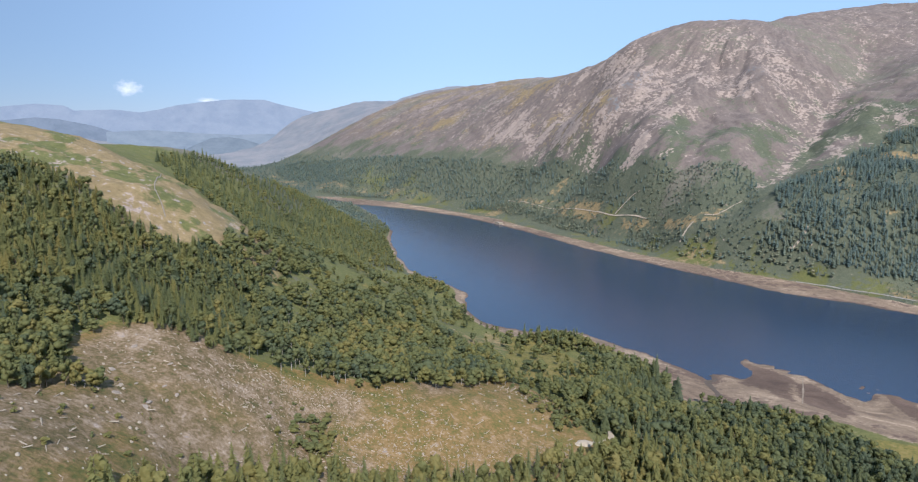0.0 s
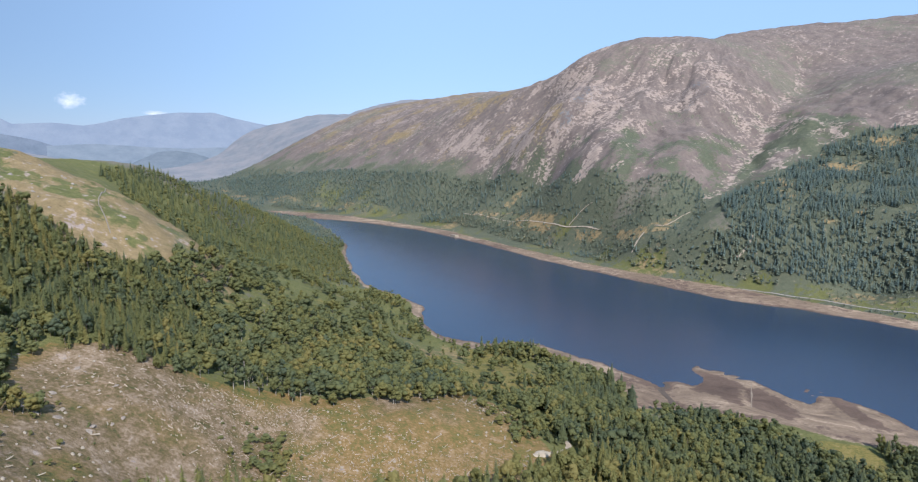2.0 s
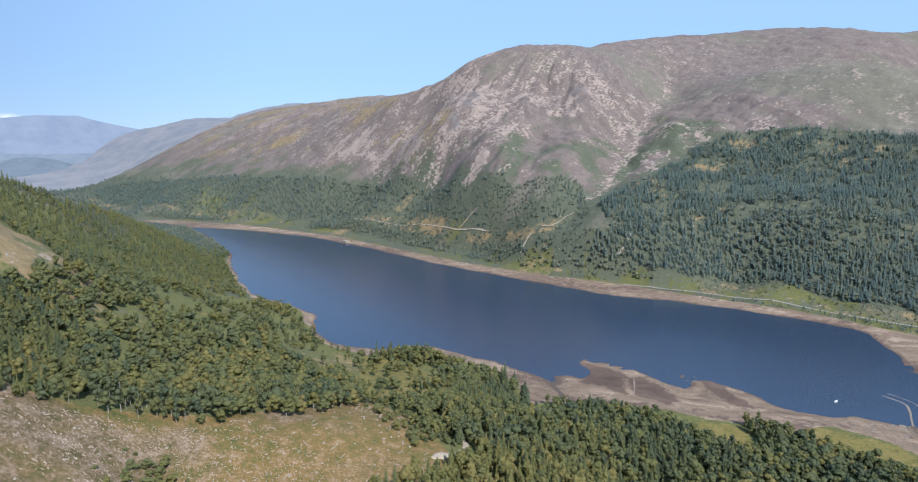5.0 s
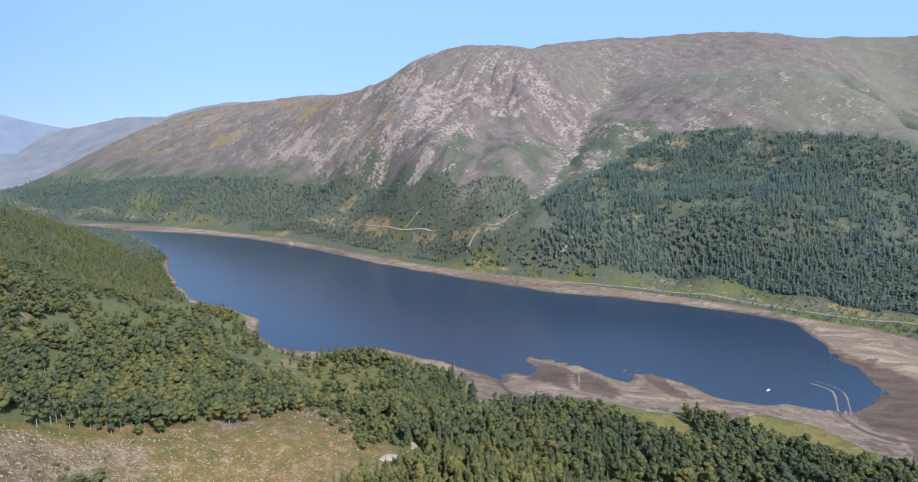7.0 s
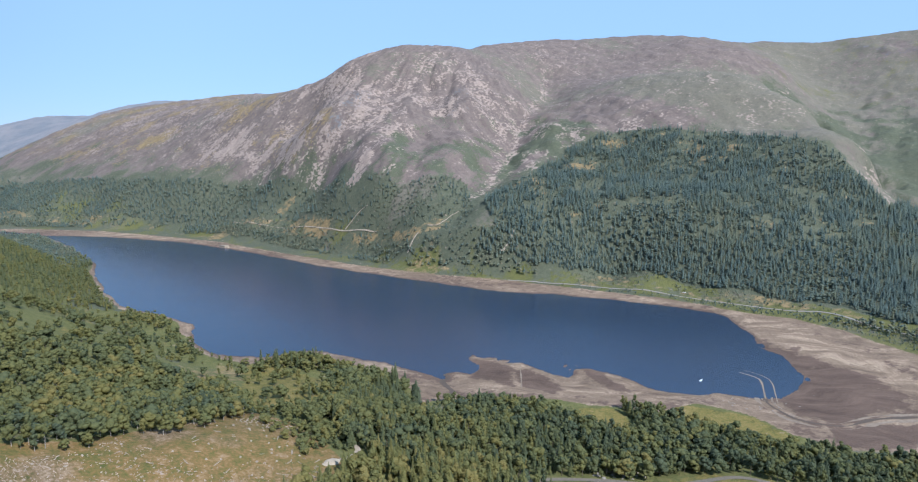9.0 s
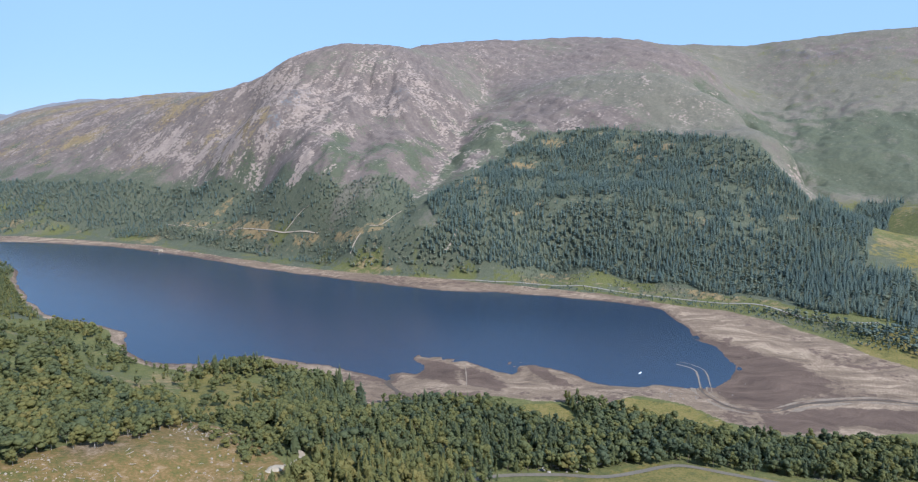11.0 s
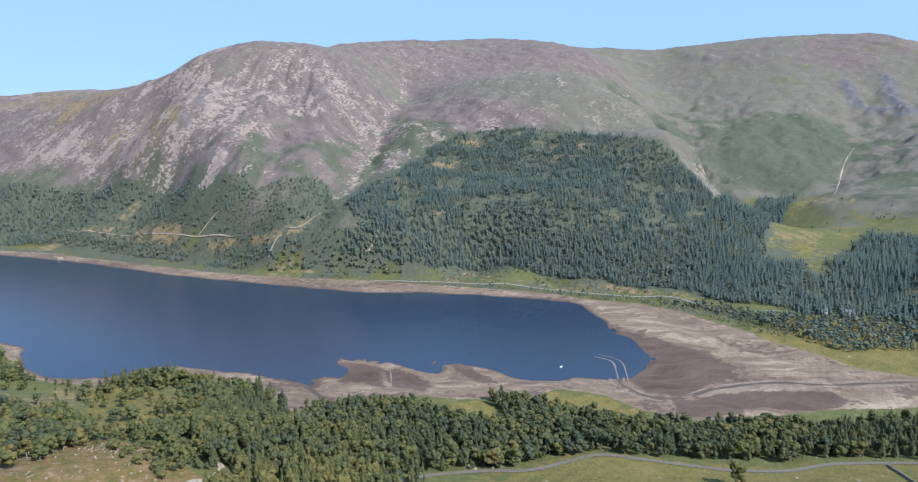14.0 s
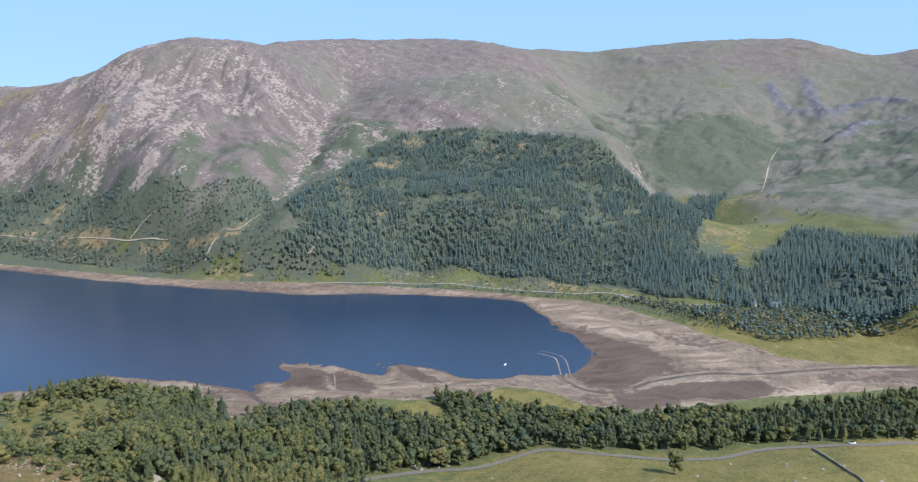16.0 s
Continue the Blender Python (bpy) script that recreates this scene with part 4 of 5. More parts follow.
def leafy_shape(seed, lobes, sprays, lean=1.0, base=0.2, size=0.042):
    """Crown of a broadleaf or pine one metre tall: uneven boughs of foliage with loose sprays of leaves on them."""
    rng = np.random.default_rng(seed)
    bm = bmesh.new()
    bmesh.ops.create_icosphere(bm, subdivisions=1, radius=1.0)
    bm.verts.ensure_lookup_table()
    ball = np.array([q.co for q in bm.verts])
    sides = np.array([[q.index for q in face.verts] for face in bm.faces])
    bm.free()
    half = np.array((0.25 * lean, 0.25 * lean, (1 - base) / 2))
    v, f, boughs = [], [], []
    for i in range(lobes):
        d = rng.normal(size=3)
        d /= np.linalg.norm(d)
        if i < 2:
            d = np.array((rng.normal(0, 0.25), rng.normal(0, 0.25), 0.75 - 1.1 * i))
        c = d * half * rng.uniform(0.45, 0.9)
        c[:2] *= 1 - 0.35 * max(d[2], 0)
        c[2] += (1 + base) / 2
        r = half * rng.uniform(0.24, 0.5) * np.array((1.15, 1.15, 0.8))
        boughs.append((c, r))
        f += (sides + len(v)).tolist()
        v += (ball * r * (1 + rng.normal(0, 0.14, (len(ball), 1))) + c).tolist()
    for i in range(sprays):
        c, r = boughs[int(rng.integers(lobes))]
        n = rng.normal(size=3) + np.array((0, 0, 0.35))
        n /= np.linalg.norm(n)
        c = c + n * r * rng.uniform(0.85, 1.2)
        n = n + rng.normal(0, 0.45, 3)
        u = np.cross(n, rng.normal(size=3))
        u /= np.linalg.norm(u) + 1e-6
        w = np.cross(n, u)
        w /= np.linalg.norm(w) + 1e-6
        g = size * rng.uniform(0.6, 1.4)
        o = len(v)
        v += [(c - u * g).tolist(), (c + w * g * 1.2).tolist(), (c + u * g).tolist(), (c - w * g).tolist()]
        f += [(o, o + 2, o + 1), (o, o + 3, o + 2)]
    return np.array(v), np.array(f)


def stem_shape(seed, thick, tall, limbs):
    """Tapered stem with a few limbs."""
    rng = np.random.default_rng(seed)
    v, f = [], []

    def rod(p, q, a, b):
        o = len(v)
        d = np.array(q) - np.array(p)
        s = np.cross(d, (0.3, 0.9, 0.1))
        s /= np.linalg.norm(s)
        t = np.cross(d, s)
        t /= np.linalg.norm(t)
        for end, r in ((p, a), (q, b)):
            for k in range(4):
                v.append(tuple(np.array(end) + r * (s * math.cos(k * 1.571) + t * math.sin(k * 1.571))))
        for k in range(4):
            m = (k + 1) % 4
            f.extend([(o + k, o + m, o + 4 + m), (o + k, o + 4 + m, o + 4 + k)])

    rod((0, 0, -0.05), (rng.normal(0, 0.01), rng.normal(0, 0.01), tall), thick, thick * 0.35)
    for i in range(limbs):
        w, h = rng.uniform(0, 6.28), rng.uniform(0.3, 0.65) * tall
        rod((0, 0, h), (0.17 * math.cos(w), 0.17 * math.sin(w), h + rng.uniform(0.12, 0.25)), thick * 0.45, thick * 0.15)
    return np.array(v), np.array(f)


KINDS = {
    "spruce": [(spruce_shape(10 + k, 80, 0.14 + 0.014 * k), stem_shape(k, 0.013, 0.9, 0)) for k in range(6)],
    "far_spruce": [(spruce_shape(30 + k, 22, 0.17 + 0.014 * k, 0.03), stem_shape(k, 0.014, 0.4, 0)) for k in range(6)],
    "birch": [(leafy_shape(50 + k, 11, 130, 0.85 + 0.11 * k, 0.2, 0.048), stem_shape(60 + k, 0.014, 0.7, 3)) for k in range(6)],
    "pine": [(leafy_shape(110 + k, 7, 100, 0.6 + 0.06 * k, 0.22, 0.036), stem_shape(120 + k, 0.014, 0.75, 2)) for k in range(6)],
    "far_birch": [(leafy_shape(70 + k, 3, 14, 1.05 + 0.12 * k, 0.06, 0.075), stem_shape(80 + k, 0.016, 0.4, 0)) for k in range(6)],
    "bush": [(leafy_shape(90 + k, 7, 60, 1.6, 0.0, 0.07), stem_shape(95 + k, 0.02, 0.4, 2)) for k in range(4)],
}


def scatter(rng, ring, gap, keep=1.0, clump=0.0, margin=0.0, seed=0, bank=0.12):
    """Jittered places inside an outline, about gap metres apart, thinned into clumps."""
    q = np.array(ring, float)
    gx, gy = np.meshgrid(np.arange(q[:, 0].min(), q[:, 0].max(), gap), np.arange(q[:, 1].min(), q[:, 1].max(), gap))
    x = (gx + rng.uniform(-0.48, 0.48, gx.shape) * gap).ravel()
    y = (gy + rng.uniform(-0.48, 0.48, gy.shape) * gap).ravel()
    d = inside(x + 7 * fractal(x, y, 45, 91, 3), y + 7 * fractal(x, y, 45, 93, 3), ring)
    chance = keep + clump * fractal(x, y, 70, 95 + seed, 3)
    ok = (d > margin) & (rng.uniform(0, 1, x.shape) < chance)
    x, y = x[ok], y[ok]
    stray = rng.uniform(0, 1, x.shape)
    sx = x + 8 * fractal(x, y, 30, 97, 3)
    for open_ground, few in ((OPEN_BANK, bank), (OPEN_SLOPE, 0.3), (BRACKEN_STRIP, 0.15), (NORTH_GLADE, 0.4), (NORTH_STRAW, 0.4), (BROWN_PATCH, 0.03), (PASTURE_FIELD, 0.06), (STRIP_GREEN, 0.05)):
        ok = (inside(sx, y, open_ground) < 0) | (stray < few)
        x, y, sx, stray = x[ok], y[ok], sx[ok], stray[ok]
    # the glades are widened towards the camera so that their grass shows
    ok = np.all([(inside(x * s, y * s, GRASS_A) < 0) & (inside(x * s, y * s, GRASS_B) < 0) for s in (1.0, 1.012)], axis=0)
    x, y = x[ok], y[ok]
    ok = (inside(x, y, HIGH_WATER) < -2) & (line_distance(x, y, LANE) > 4.5) & (inside(x, y, LAKE) < -3)
    return x[ok], y[ok]


# outline, gap, share kept, clumping, (kind, share, lowest, tallest, tone, spread) ...
WOODS = [
    ("spruce_wood", "dense larch, pine and spruce wood on the near hillside", SPRUCE_WOOD, 4.5, 0.95, 0.12, [("spruce", 0.52, 8, 15, 0.56, 0.28), ("pine", 0.3, 8, 14, 0.48, 0.26), ("birch", 0.18, 7, 11, 0.62, 0.24)]),
    ("birch_wood", "mixed birch and oak wood above the clearing", BIRCH_WOOD, 5.6, 0.9, 0.25, [("birch", 0.8, 7, 14, 0.56, 0.28), ("pine", 0.2, 9, 15, 0.4, 0.2)]),
    ("scattered_trees", "scattered birch and thorn on bracken slopes", MIXED_SLOPE, 6.6, 0.5, 1.1, [("birch", 0.75, 8, 14, 0.5, 0.18), ("bush", 0.25, 4, 7, 0.5, 0.15)]),
    ("far_plantation", "dark conifer plantation falling to the lake", FAR_WOOD, 6.4, 0.95, 0.1, [("far_spruce", 0.62, 8, 14, 0.42, 0.2), ("far_birch", 0.38, 6, 11, 0.55, 0.2)]),
    ("shore_wood", "broadleaf wood along the lake shore", SHORE_WOOD, 5.8, 0.75, 0.5, [("birch", 0.85, 8, 14, 0.5, 0.15), ("spruce", 0.15, 12, 20, 0.25, 0.1)]),
    ("near_wood", "mixed birch, pine and larch wood beside the lane", NEAR_WOOD, 4.7, 0.94, 0.15, [("birch", 0.5, 7, 14.5, 0.52, 0.26), ("pine", 0.36, 9, 15, 0.36, 0.22), ("spruce", 0.14, 10, 16, 0.3, 0.2)]),
    ("hump_forest", "blue-green spruce forest with gaps on the far fellside", HUMP_WOOD, 5.0, 0.95, 0.25, [("far_spruce", 0.85, 9, 17, 0.26, 0.2), ("far_birch", 0.15, 6, 11, 0.5, 0.2)]),
    ("glade_scrub", "low yellow-green birch scrub in the gaps of the far forest", HUMP_WOOD, 9.0, 0.5, 0.7, [("far_birch", 1.0, 2.5, 6, 0.75, 0.2)]),
    ("gill_forest", "dark spruce forest round the gill", GILL_WOOD, 5.8, 0.92, 0.25, [("far_spruce", 0.88, 10, 20, 0.26, 0.18), ("far_birch", 0.12, 7, 12, 0.55, 0.16)]),
    ("valley_wood", "hazy woods at the far end of the valley", [(-1300, 1900), (-560, 1420), (-440, 1700), (-450, 2000), (-470, 2600), (-690, 2900), (-900, 3150), (-1350, 3150)], 19.0, 0.85, 0.5, [("far_birch", 0.5, 9, 15, 0.3, 0.1), ("far_spruce", 0.5, 10, 16, 0.2, 0.1)]),
    ("lake_head_trees", "birch and alder at the head of the lake", [(-430, 1850), (-330, 1750), (-265, 1720), (-205, 1590), (-130, 1290), (-170, 1230), (-250, 1400), (-370, 1680)], 6.5, 0.9, 0.2, [("far_birch", 0.8, 6, 11, 0.5, 0.16), ("far_spruce", 0.2, 8, 13, 0.3, 0.12)]),
    ("pasture_scrub", "thorn and birch scrub round the high pasture", [(970, 560), (1000, 430), (1160, 420), (1400, 500), (1520, 790), (1300, 760)], 12.0, 0.4, 0.9, [("far_birch", 1.0, 4, 9, 0.55, 0.2)]),
    ("bank_scrub", "thorn scrub and young birch beside the main road", EAST_BANK, 6.0, 0.42, 0.7, [("far_birch", 1.0, 2.5, 6, 0.6, 0.2)]),
    ("shore_scrub", "thorn, gorse and young birch above the bare shore", SHORE_SCRUB, 5.2, 0.6, 0.6, [("bush", 0.6, 2.5, 5, 0.55, 0.2), ("birch", 0.4, 5, 9, 0.55, 0.2)]),
    ("strand_trees", "young birch at the edge of the bare shore", EDGE_STRIP, 5.0, 0.9, 0.1, [("birch", 1.0, 6, 10, 0.46, 0.2)]),
    ("edge_trees", "young birch and willow along the clearing's edge", [(37, 433), (59, 387), (64, 345), (82, 345), (85, 351), (91, 442), (60, 480)], 5.5, 0.7, 0.4, [("birch", 0.6, 6, 11, 0.6, 0.2), ("bush", 0.4, 3, 6, 0.6, 0.2)]),
    ("shore_fringe", "birch and alder fringing the western shore", [(-200, 1350), (-90, 1350), (-20, 940), (40, 760), (130, 680), (170, 600), (120, 560), (-40, 740), (-120, 900)], 6.4, 0.7, 0.5, [("bush", 0.5, 4, 8, 0.5, 0.16), ("far_birch", 0.5, 6, 11, 0.5, 0.16)]),
    ("shore_hedge", "scrub and young trees between the main road and the bare shore", HEDGE, 5.0, 0.9, 0.3, [("far_birch", 1.0, 2.5, 6, 0.4, 0.22)]),
    ("larch_stand", "yellowing larch and birch stand by the pull-in", LARCH_STAND, 5.6, 0.95, 0.1, [("birch", 0.6, 9, 14, 0.85, 0.15), ("spruce", 0.4, 11, 16, 0.75, 0.15)]),
    ("low_wood", "broadleaf wood on the valley floor", LOW_WOOD, 5.4, 0.95, 0.1, [("far_birch", 1.0, 6, 11, 0.45, 0.2)]),
    ("north_forest", "dark forest along the far side of the lake", NORTH_WOOD, 8.2, 0.9, 0.5, [("far_spruce", 0.5, 8, 16, 0.32, 0.18), ("far_birch", 0.5, 7, 12, 0.42, 0.18)]),
    ("north_scatter", "scattered trees below the crags", NORTH_SCATTER, 5.6, 0.72, 0.9, [("far_birch", 0.75, 3, 8, 0.5, 0.22), ("far_spruce", 0.25, 7, 13, 0.2, 0.12)]),
    ("north_shore_wood", "trees along the far shore above the bare strip", NORTH_SHORE, 6.4, 0.62, 0.9, [("far_birch", 0.9, 6, 11, 0.6, 0.2), ("far_spruce", 0.1, 9, 14, 0.3, 0.1)]),
]


# woods given the haze-tinted leaf colours
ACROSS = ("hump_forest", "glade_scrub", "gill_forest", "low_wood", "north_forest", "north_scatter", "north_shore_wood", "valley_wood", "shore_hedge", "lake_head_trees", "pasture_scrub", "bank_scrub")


def join_trees(name, label, trees):
    """Every tree of one wood in one mesh: (kind, variant, x, y, z, tall, turn, girth, tone)."""
    vs, fs, ss, ts, n = [], [], [], [], 0
    groups = {}
    for tree in trees:
        groups.setdefault(tree[:2], []).append(tree[2:])
    for (kind, variant), rows in groups.items():
        rows = np.array(rows, float)
        c, s = np.cos(rows[:, 4:5]), np.sin(rows[:, 4:5])
        for slot, (v, f) in enumerate(KINDS[kind][variant]):
            wide = rows[:, 3:4] * rows[:, 5:6]
            x = rows[:, 0:1] + (v[None, :, 0] * c - v[None, :, 1] * s) * wide
            y = rows[:, 1:2] + (v[None, :, 0] * s + v[None, :, 1] * c) * wide
            z = rows[:, 2:3] + v[None, :, 2] * rows[:, 3:4]
            vs.append(np.stack([x, y, z], 2).reshape(-1, 3))
            fs.append((f[None] + (np.arange(len(rows)) * len(v))[:, None, None] + n).reshape(-1, 3))
            ss.append(np.full(len(f) * len(rows), slot))
            ts.append(np.repeat(rows[:, 6], len(v)))
            n += len(v) * len(rows)
    if vs:
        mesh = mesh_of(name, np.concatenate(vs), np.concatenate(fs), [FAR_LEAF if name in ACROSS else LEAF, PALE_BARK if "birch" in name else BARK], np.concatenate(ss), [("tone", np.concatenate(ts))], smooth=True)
        tagged(new(name, mesh), label, "wood", kind="stuff")


def plant(rng, x, y, mixture):
    """Trees for these places, drawn from the mixture of kinds."""
    z = height(x, y)
    shares = np.array([m[1] for m in mixture])
    lean = np.clip(rng.uniform(0, 1, len(x)) + 0.45 * fractal(x, y, 85, 101, 3), 0, 0.9999) * shares.sum()
    pick = np.minimum(np.searchsorted(np.cumsum(shares), lean, side="right"), len(mixture) - 1)
    out = []
    patch = fractal(x, y, 60, 99, 2)
    for i in range(len(x)):
        kind, _, low, tall, tone, spread = mixture[pick[i]]
        h = (low + (tall - low) * rng.beta(1.6, 2.0)) * (rng.uniform(0.45, 0.8) if rng.uniform() < 0.15 else 1.0)
        out.append((kind, int(rng.integers(len(KINDS[kind]))), x[i], y[i], z[i] - 0.1, h, rng.uniform(0, 6.28), rng.uniform(0.92, 1.5), float(np.clip(tone + spread * (0.8 * patch[i] + rng.normal(0, 0.85)), 0, 1))))
    return out


tree_rng = np.random.default_rng(7)
px, py = scatter(tree_rng, OPEN_BANK, 7.5, 0.45, 0.6, bank=1.0)
join_trees("bank_bushes", "thorn bushes and young birch on the open bank", plant(tree_rng, px, py, [("bush", 0.65, 2.5, 6, 0.55, 0.2), ("birch", 0.35, 5, 10, 0.6, 0.2)]))
for wood_name, wood_label, ring, gap, keep, clump, mixture in WOODS:
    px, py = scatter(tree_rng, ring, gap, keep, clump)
    if wood_name in ("hump_forest", "glade_scrub"):
        # gaps in the forest, above the dense belt along its foot
        thin = step(-0.1, 0.45, fractal(px, py, 32, 131, 4)) * step(60, 90, height(px, py))
        thin = np.maximum(thin, 0.55 * step(780, 950, px) * step(85, 120, height(px, py)) * step(-0.7, 0.1, fractal(px, py, 90, 137, 3)))
        ok = tree_rng.uniform(0, 1, px.shape) < (1 - 0.85 * thin if wood_name == "hump_forest" else thin)
        px, py = px[ok], py[ok]
    join_trees(wood_name, wood_label, plant(tree_rng, px, py, mixture))


# the nearest trees, one by one
def tree_thing(kind, variant, tone, label):
    root = new("tree")
    for name, (v, f), mat in zip(("crown", "trunk"), KINDS[kind][variant], (LEAF, BARK)):
        ob = new(name, mesh_of(name, v, f, [mat], attrs=[("tone", np.full(len(v), tone))]))
        ob.parent = root
    return tagged(root, label, "tree", group="trees beside the felled clearing")


def build_front_trees():
    rng = np.random.default_rng(21)
    x, y = scatter(rng, FRONT_WOOD, 6.0, 0.9, 0.2)
    z = height(x, y)
    models = []
    for variant in range(5):
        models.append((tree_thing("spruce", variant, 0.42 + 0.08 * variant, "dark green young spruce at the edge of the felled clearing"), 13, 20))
        models.append((tree_thing("birch", variant, 0.62 + 0.09 * variant, "green leafy broadleaf tree beside the felled clearing"), 11, 16))
    first = {}
    for i in range(min(len(x), 300)):
        k = int(rng.integers(len(models)))
        model, low, tall = models[k]
        h = rng.uniform(low, tall)
        m = pose(x[i], y[i], z[i] - 0.1, 0, 0, rng.uniform(0, 360)) @ Matrix.Diagonal((h * rng.uniform(0.9, 1.15), h * rng.uniform(0.9, 1.15), h, 1))
        if k in first:
            copy_thing(model, m)
        else:
            first[k] = m
    for k, m in first.items():
        models[k][0].matrix_basis = m
    return len(x)


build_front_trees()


# ---- lane, tracks and streams ----
def smooth_line(line, gap=4.0):
    """A rounded line through these places, a place every gap metres."""
    p = [np.array(q, float) for q in line]
    p = [2 * p[0] - p[1]] + p + [2 * p[-1] - p[-2]]
    out = []
    for a, b, c, d in zip(p, p[1:], p[2:], p[3:]):
        n = max(2, int(np.linalg.norm(c - b) / gap))
        for k in range(n):
            t = k / n
            out.append(0.5 * (2 * b + (c - a) * t + (2 * a - 5 * b + 4 * c - d) * t * t + (3 * b - a - 3 * c + d) * t ** 3))
    return np.array(out + [p[-2]])


def ribbon(name, label, category, line, width, mat, lift, wobble=0.0, least=-99.0):
    """A strip with a slight camber laid along the ground."""
    p = smooth_line(line)
    d = np.gradient(p, axis=0)
    d /= np.linalg.norm(d, axis=1)[:, None] + 1e-9
    side = np.stack([-d[:, 1], d[:, 0]], 1)
    wide = width * 0.5 * (1 + wobble * fractal(p[:, 0], p[:, 1], 18, 121, 3))
    cols = (-1.0, -0.5, 0.0, 0.5, 1.0)
    x = np.stack([p[:, 0] + side[:, 0] * wide * c for c in cols], 1)
    y = np.stack([p[:, 1] + side[:, 1] * wide * c for c in cols], 1)
    z = np.maximum(np.maximum(height(x, y), height(x, y).mean(1)[:, None]), least) + lift + 0.06 * (1 - np.abs(np.array(cols)))[None]
    mesh = mesh_of(name, np.stack([x, y, z], 2).reshape(-1, 3), grid_faces(len(p), 5, False), [mat], smooth=True)
    return tagged(new(name, mesh), label, category, kind="structure")


WET_SILT = plain_material("wet_silt", [(0.3, (0.06, 0.046, 0.036)), (0.7, (0.12, 0.092, 0.07))], 0.4, rough=0.75)
ribbon("road", "narrow grey tarmac lane between field and wood", "lane", LANE, 4.2, TARMAC, 0.25)
ribbon("road", "grey main road along the far shore", "road", EASTROAD, 3.6, ROAD_GREY, 0.2)
ribbon("track", "pale gravel forest track on the far fellside", "track", TRACK, 2.2, GRAVEL, 0.4, 0.4)
ribbon("track", "pale gravel spur climbing from the forest track", "track", SPUR_TRACK, 3.0, GRAVEL, 0.4, 0.4)
ribbon("track", "worn brown path on the far bank", "path", BANK_PATH, 2.6, GRAVEL, 0.4, 0.5)
ribbon("track", "pale stony path at the foot of the gill", "path", GILL_PATH, 2.0, GRAVEL, 0.4, 0.6)
ribbon("track", "worn pale path climbing the far bank", "path", SCAR, 4.0, GRAVEL, 0.4, 0.6)
ribbon("stream", "pale stony beck falling from the high corrie", "beck", BECK, 2.2, GRAVEL, 0.4, 0.6)
ribbon("stream", "dark stream channel through the dry lake bed", "stream", CHANNEL, 3.0, WET_SILT, 0.12, 0.7)
ribbon("stream", "small dark beck crossing the bare shore", "stream", STREAM, 4.0, WET_SILT, 0.12, 0.6)


SAND = plain_material("dry_sand", [(0.3, (0.13, 0.1, 0.075)), (0.7, (0.31, 0.25, 0.19))], 0.15)


def beside(line, off):
    """The line moved sideways by so many metres."""
    p = smooth_line(line, 12)
    d = np.gradient(p, axis=0)
    d /= np.linalg.norm(d, axis=1)[:, None]
    return [tuple(q) for q in p + np.stack([-d[:, 1], d[:, 0]], 1) * off]


for off, wide in ((5.0, 2.0), (-6.5, 2.6)):
    ribbon("sandbank", "pale dry sandbank beside the stream channel", "sandbank", beside(CHANNEL, off), wide, SAND, 0.1, 1.6)
for off, wide in ((0.0, 1.4), (9.0, 0.9)):
    ribbon("sandbank", "thin curved sandbank showing above the shallows", "sandbank", beside([(486, 432), (489, 412), (469, 389), (449, 369)], off), wide, SAND, 0.06, 0.5, 0.0)
ribbon("track", "worn track across the dry lake bed", "track", CART_TRACK, 2.0, SAND, 0.1, 1.2)
ribbon("old_wall", "line of an old wall across the bare shore", "wall line", OLD_WALL, 1.1, SAND, 0.1, 0.8)


# ---- stones, logs and stumps ----
def boulder_mesh(name, seed, mat, flat=0.7):
    rng = np.random.default_rng(seed)
    bm = bmesh.new()
    bmesh.ops.create_icosphere(bm, subdivisions=2, radius=1.0)
    for v in bm.verts:
        n = noise.noise(v.co * 1.3 + Vector((seed * 3.1, 0, 0)))
        v.co *= 1 + 0.45 * n
        v.co.z = max(v.co.z, -0.35) * flat
    for i in range(3):
        d = Vector(rng.normal(size=3)).normalized()
        for v in bm.verts:
            over = v.co.dot(d) - 0.72
            if over > 0:
                v.co -= d * over * 0.85
    mesh = bpy.data.meshes.new(name)
    bm.to_mesh(mesh)
    bm.free()
    mesh.materials.append(mat)
    return mesh


def log_mesh(name, seed):
    """A lopped trunk lying along x, with branch stubs."""
    rng = np.random.default_rng(seed)
    bm = bmesh.new()
    bmesh.ops.create_cone(bm, cap_ends=True, segments=7, radius1=0.28, radius2=0.17, depth=5.0, matrix=pose(0, 0, 0.2, 0, 90, 0))
    for k in range(4):
        bmesh.ops.create_cone(bm, cap_ends=True, segments=5, radius1=0.08, radius2=0.02, depth=1.1, matrix=pose(rng.uniform(-2, 2), 0, 0.45, rng.uniform(-60, 60), rng.uniform(-30, 30), 0))
    for v in bm.verts:
        v.co += Vector(rng.normal(0, 0.03, 3))
    mesh = bpy.data.meshes.new(name)
    bm.to_mesh(mesh)
    bm.free()
    mesh.materials.append(DEAD_WOOD)
    return mesh


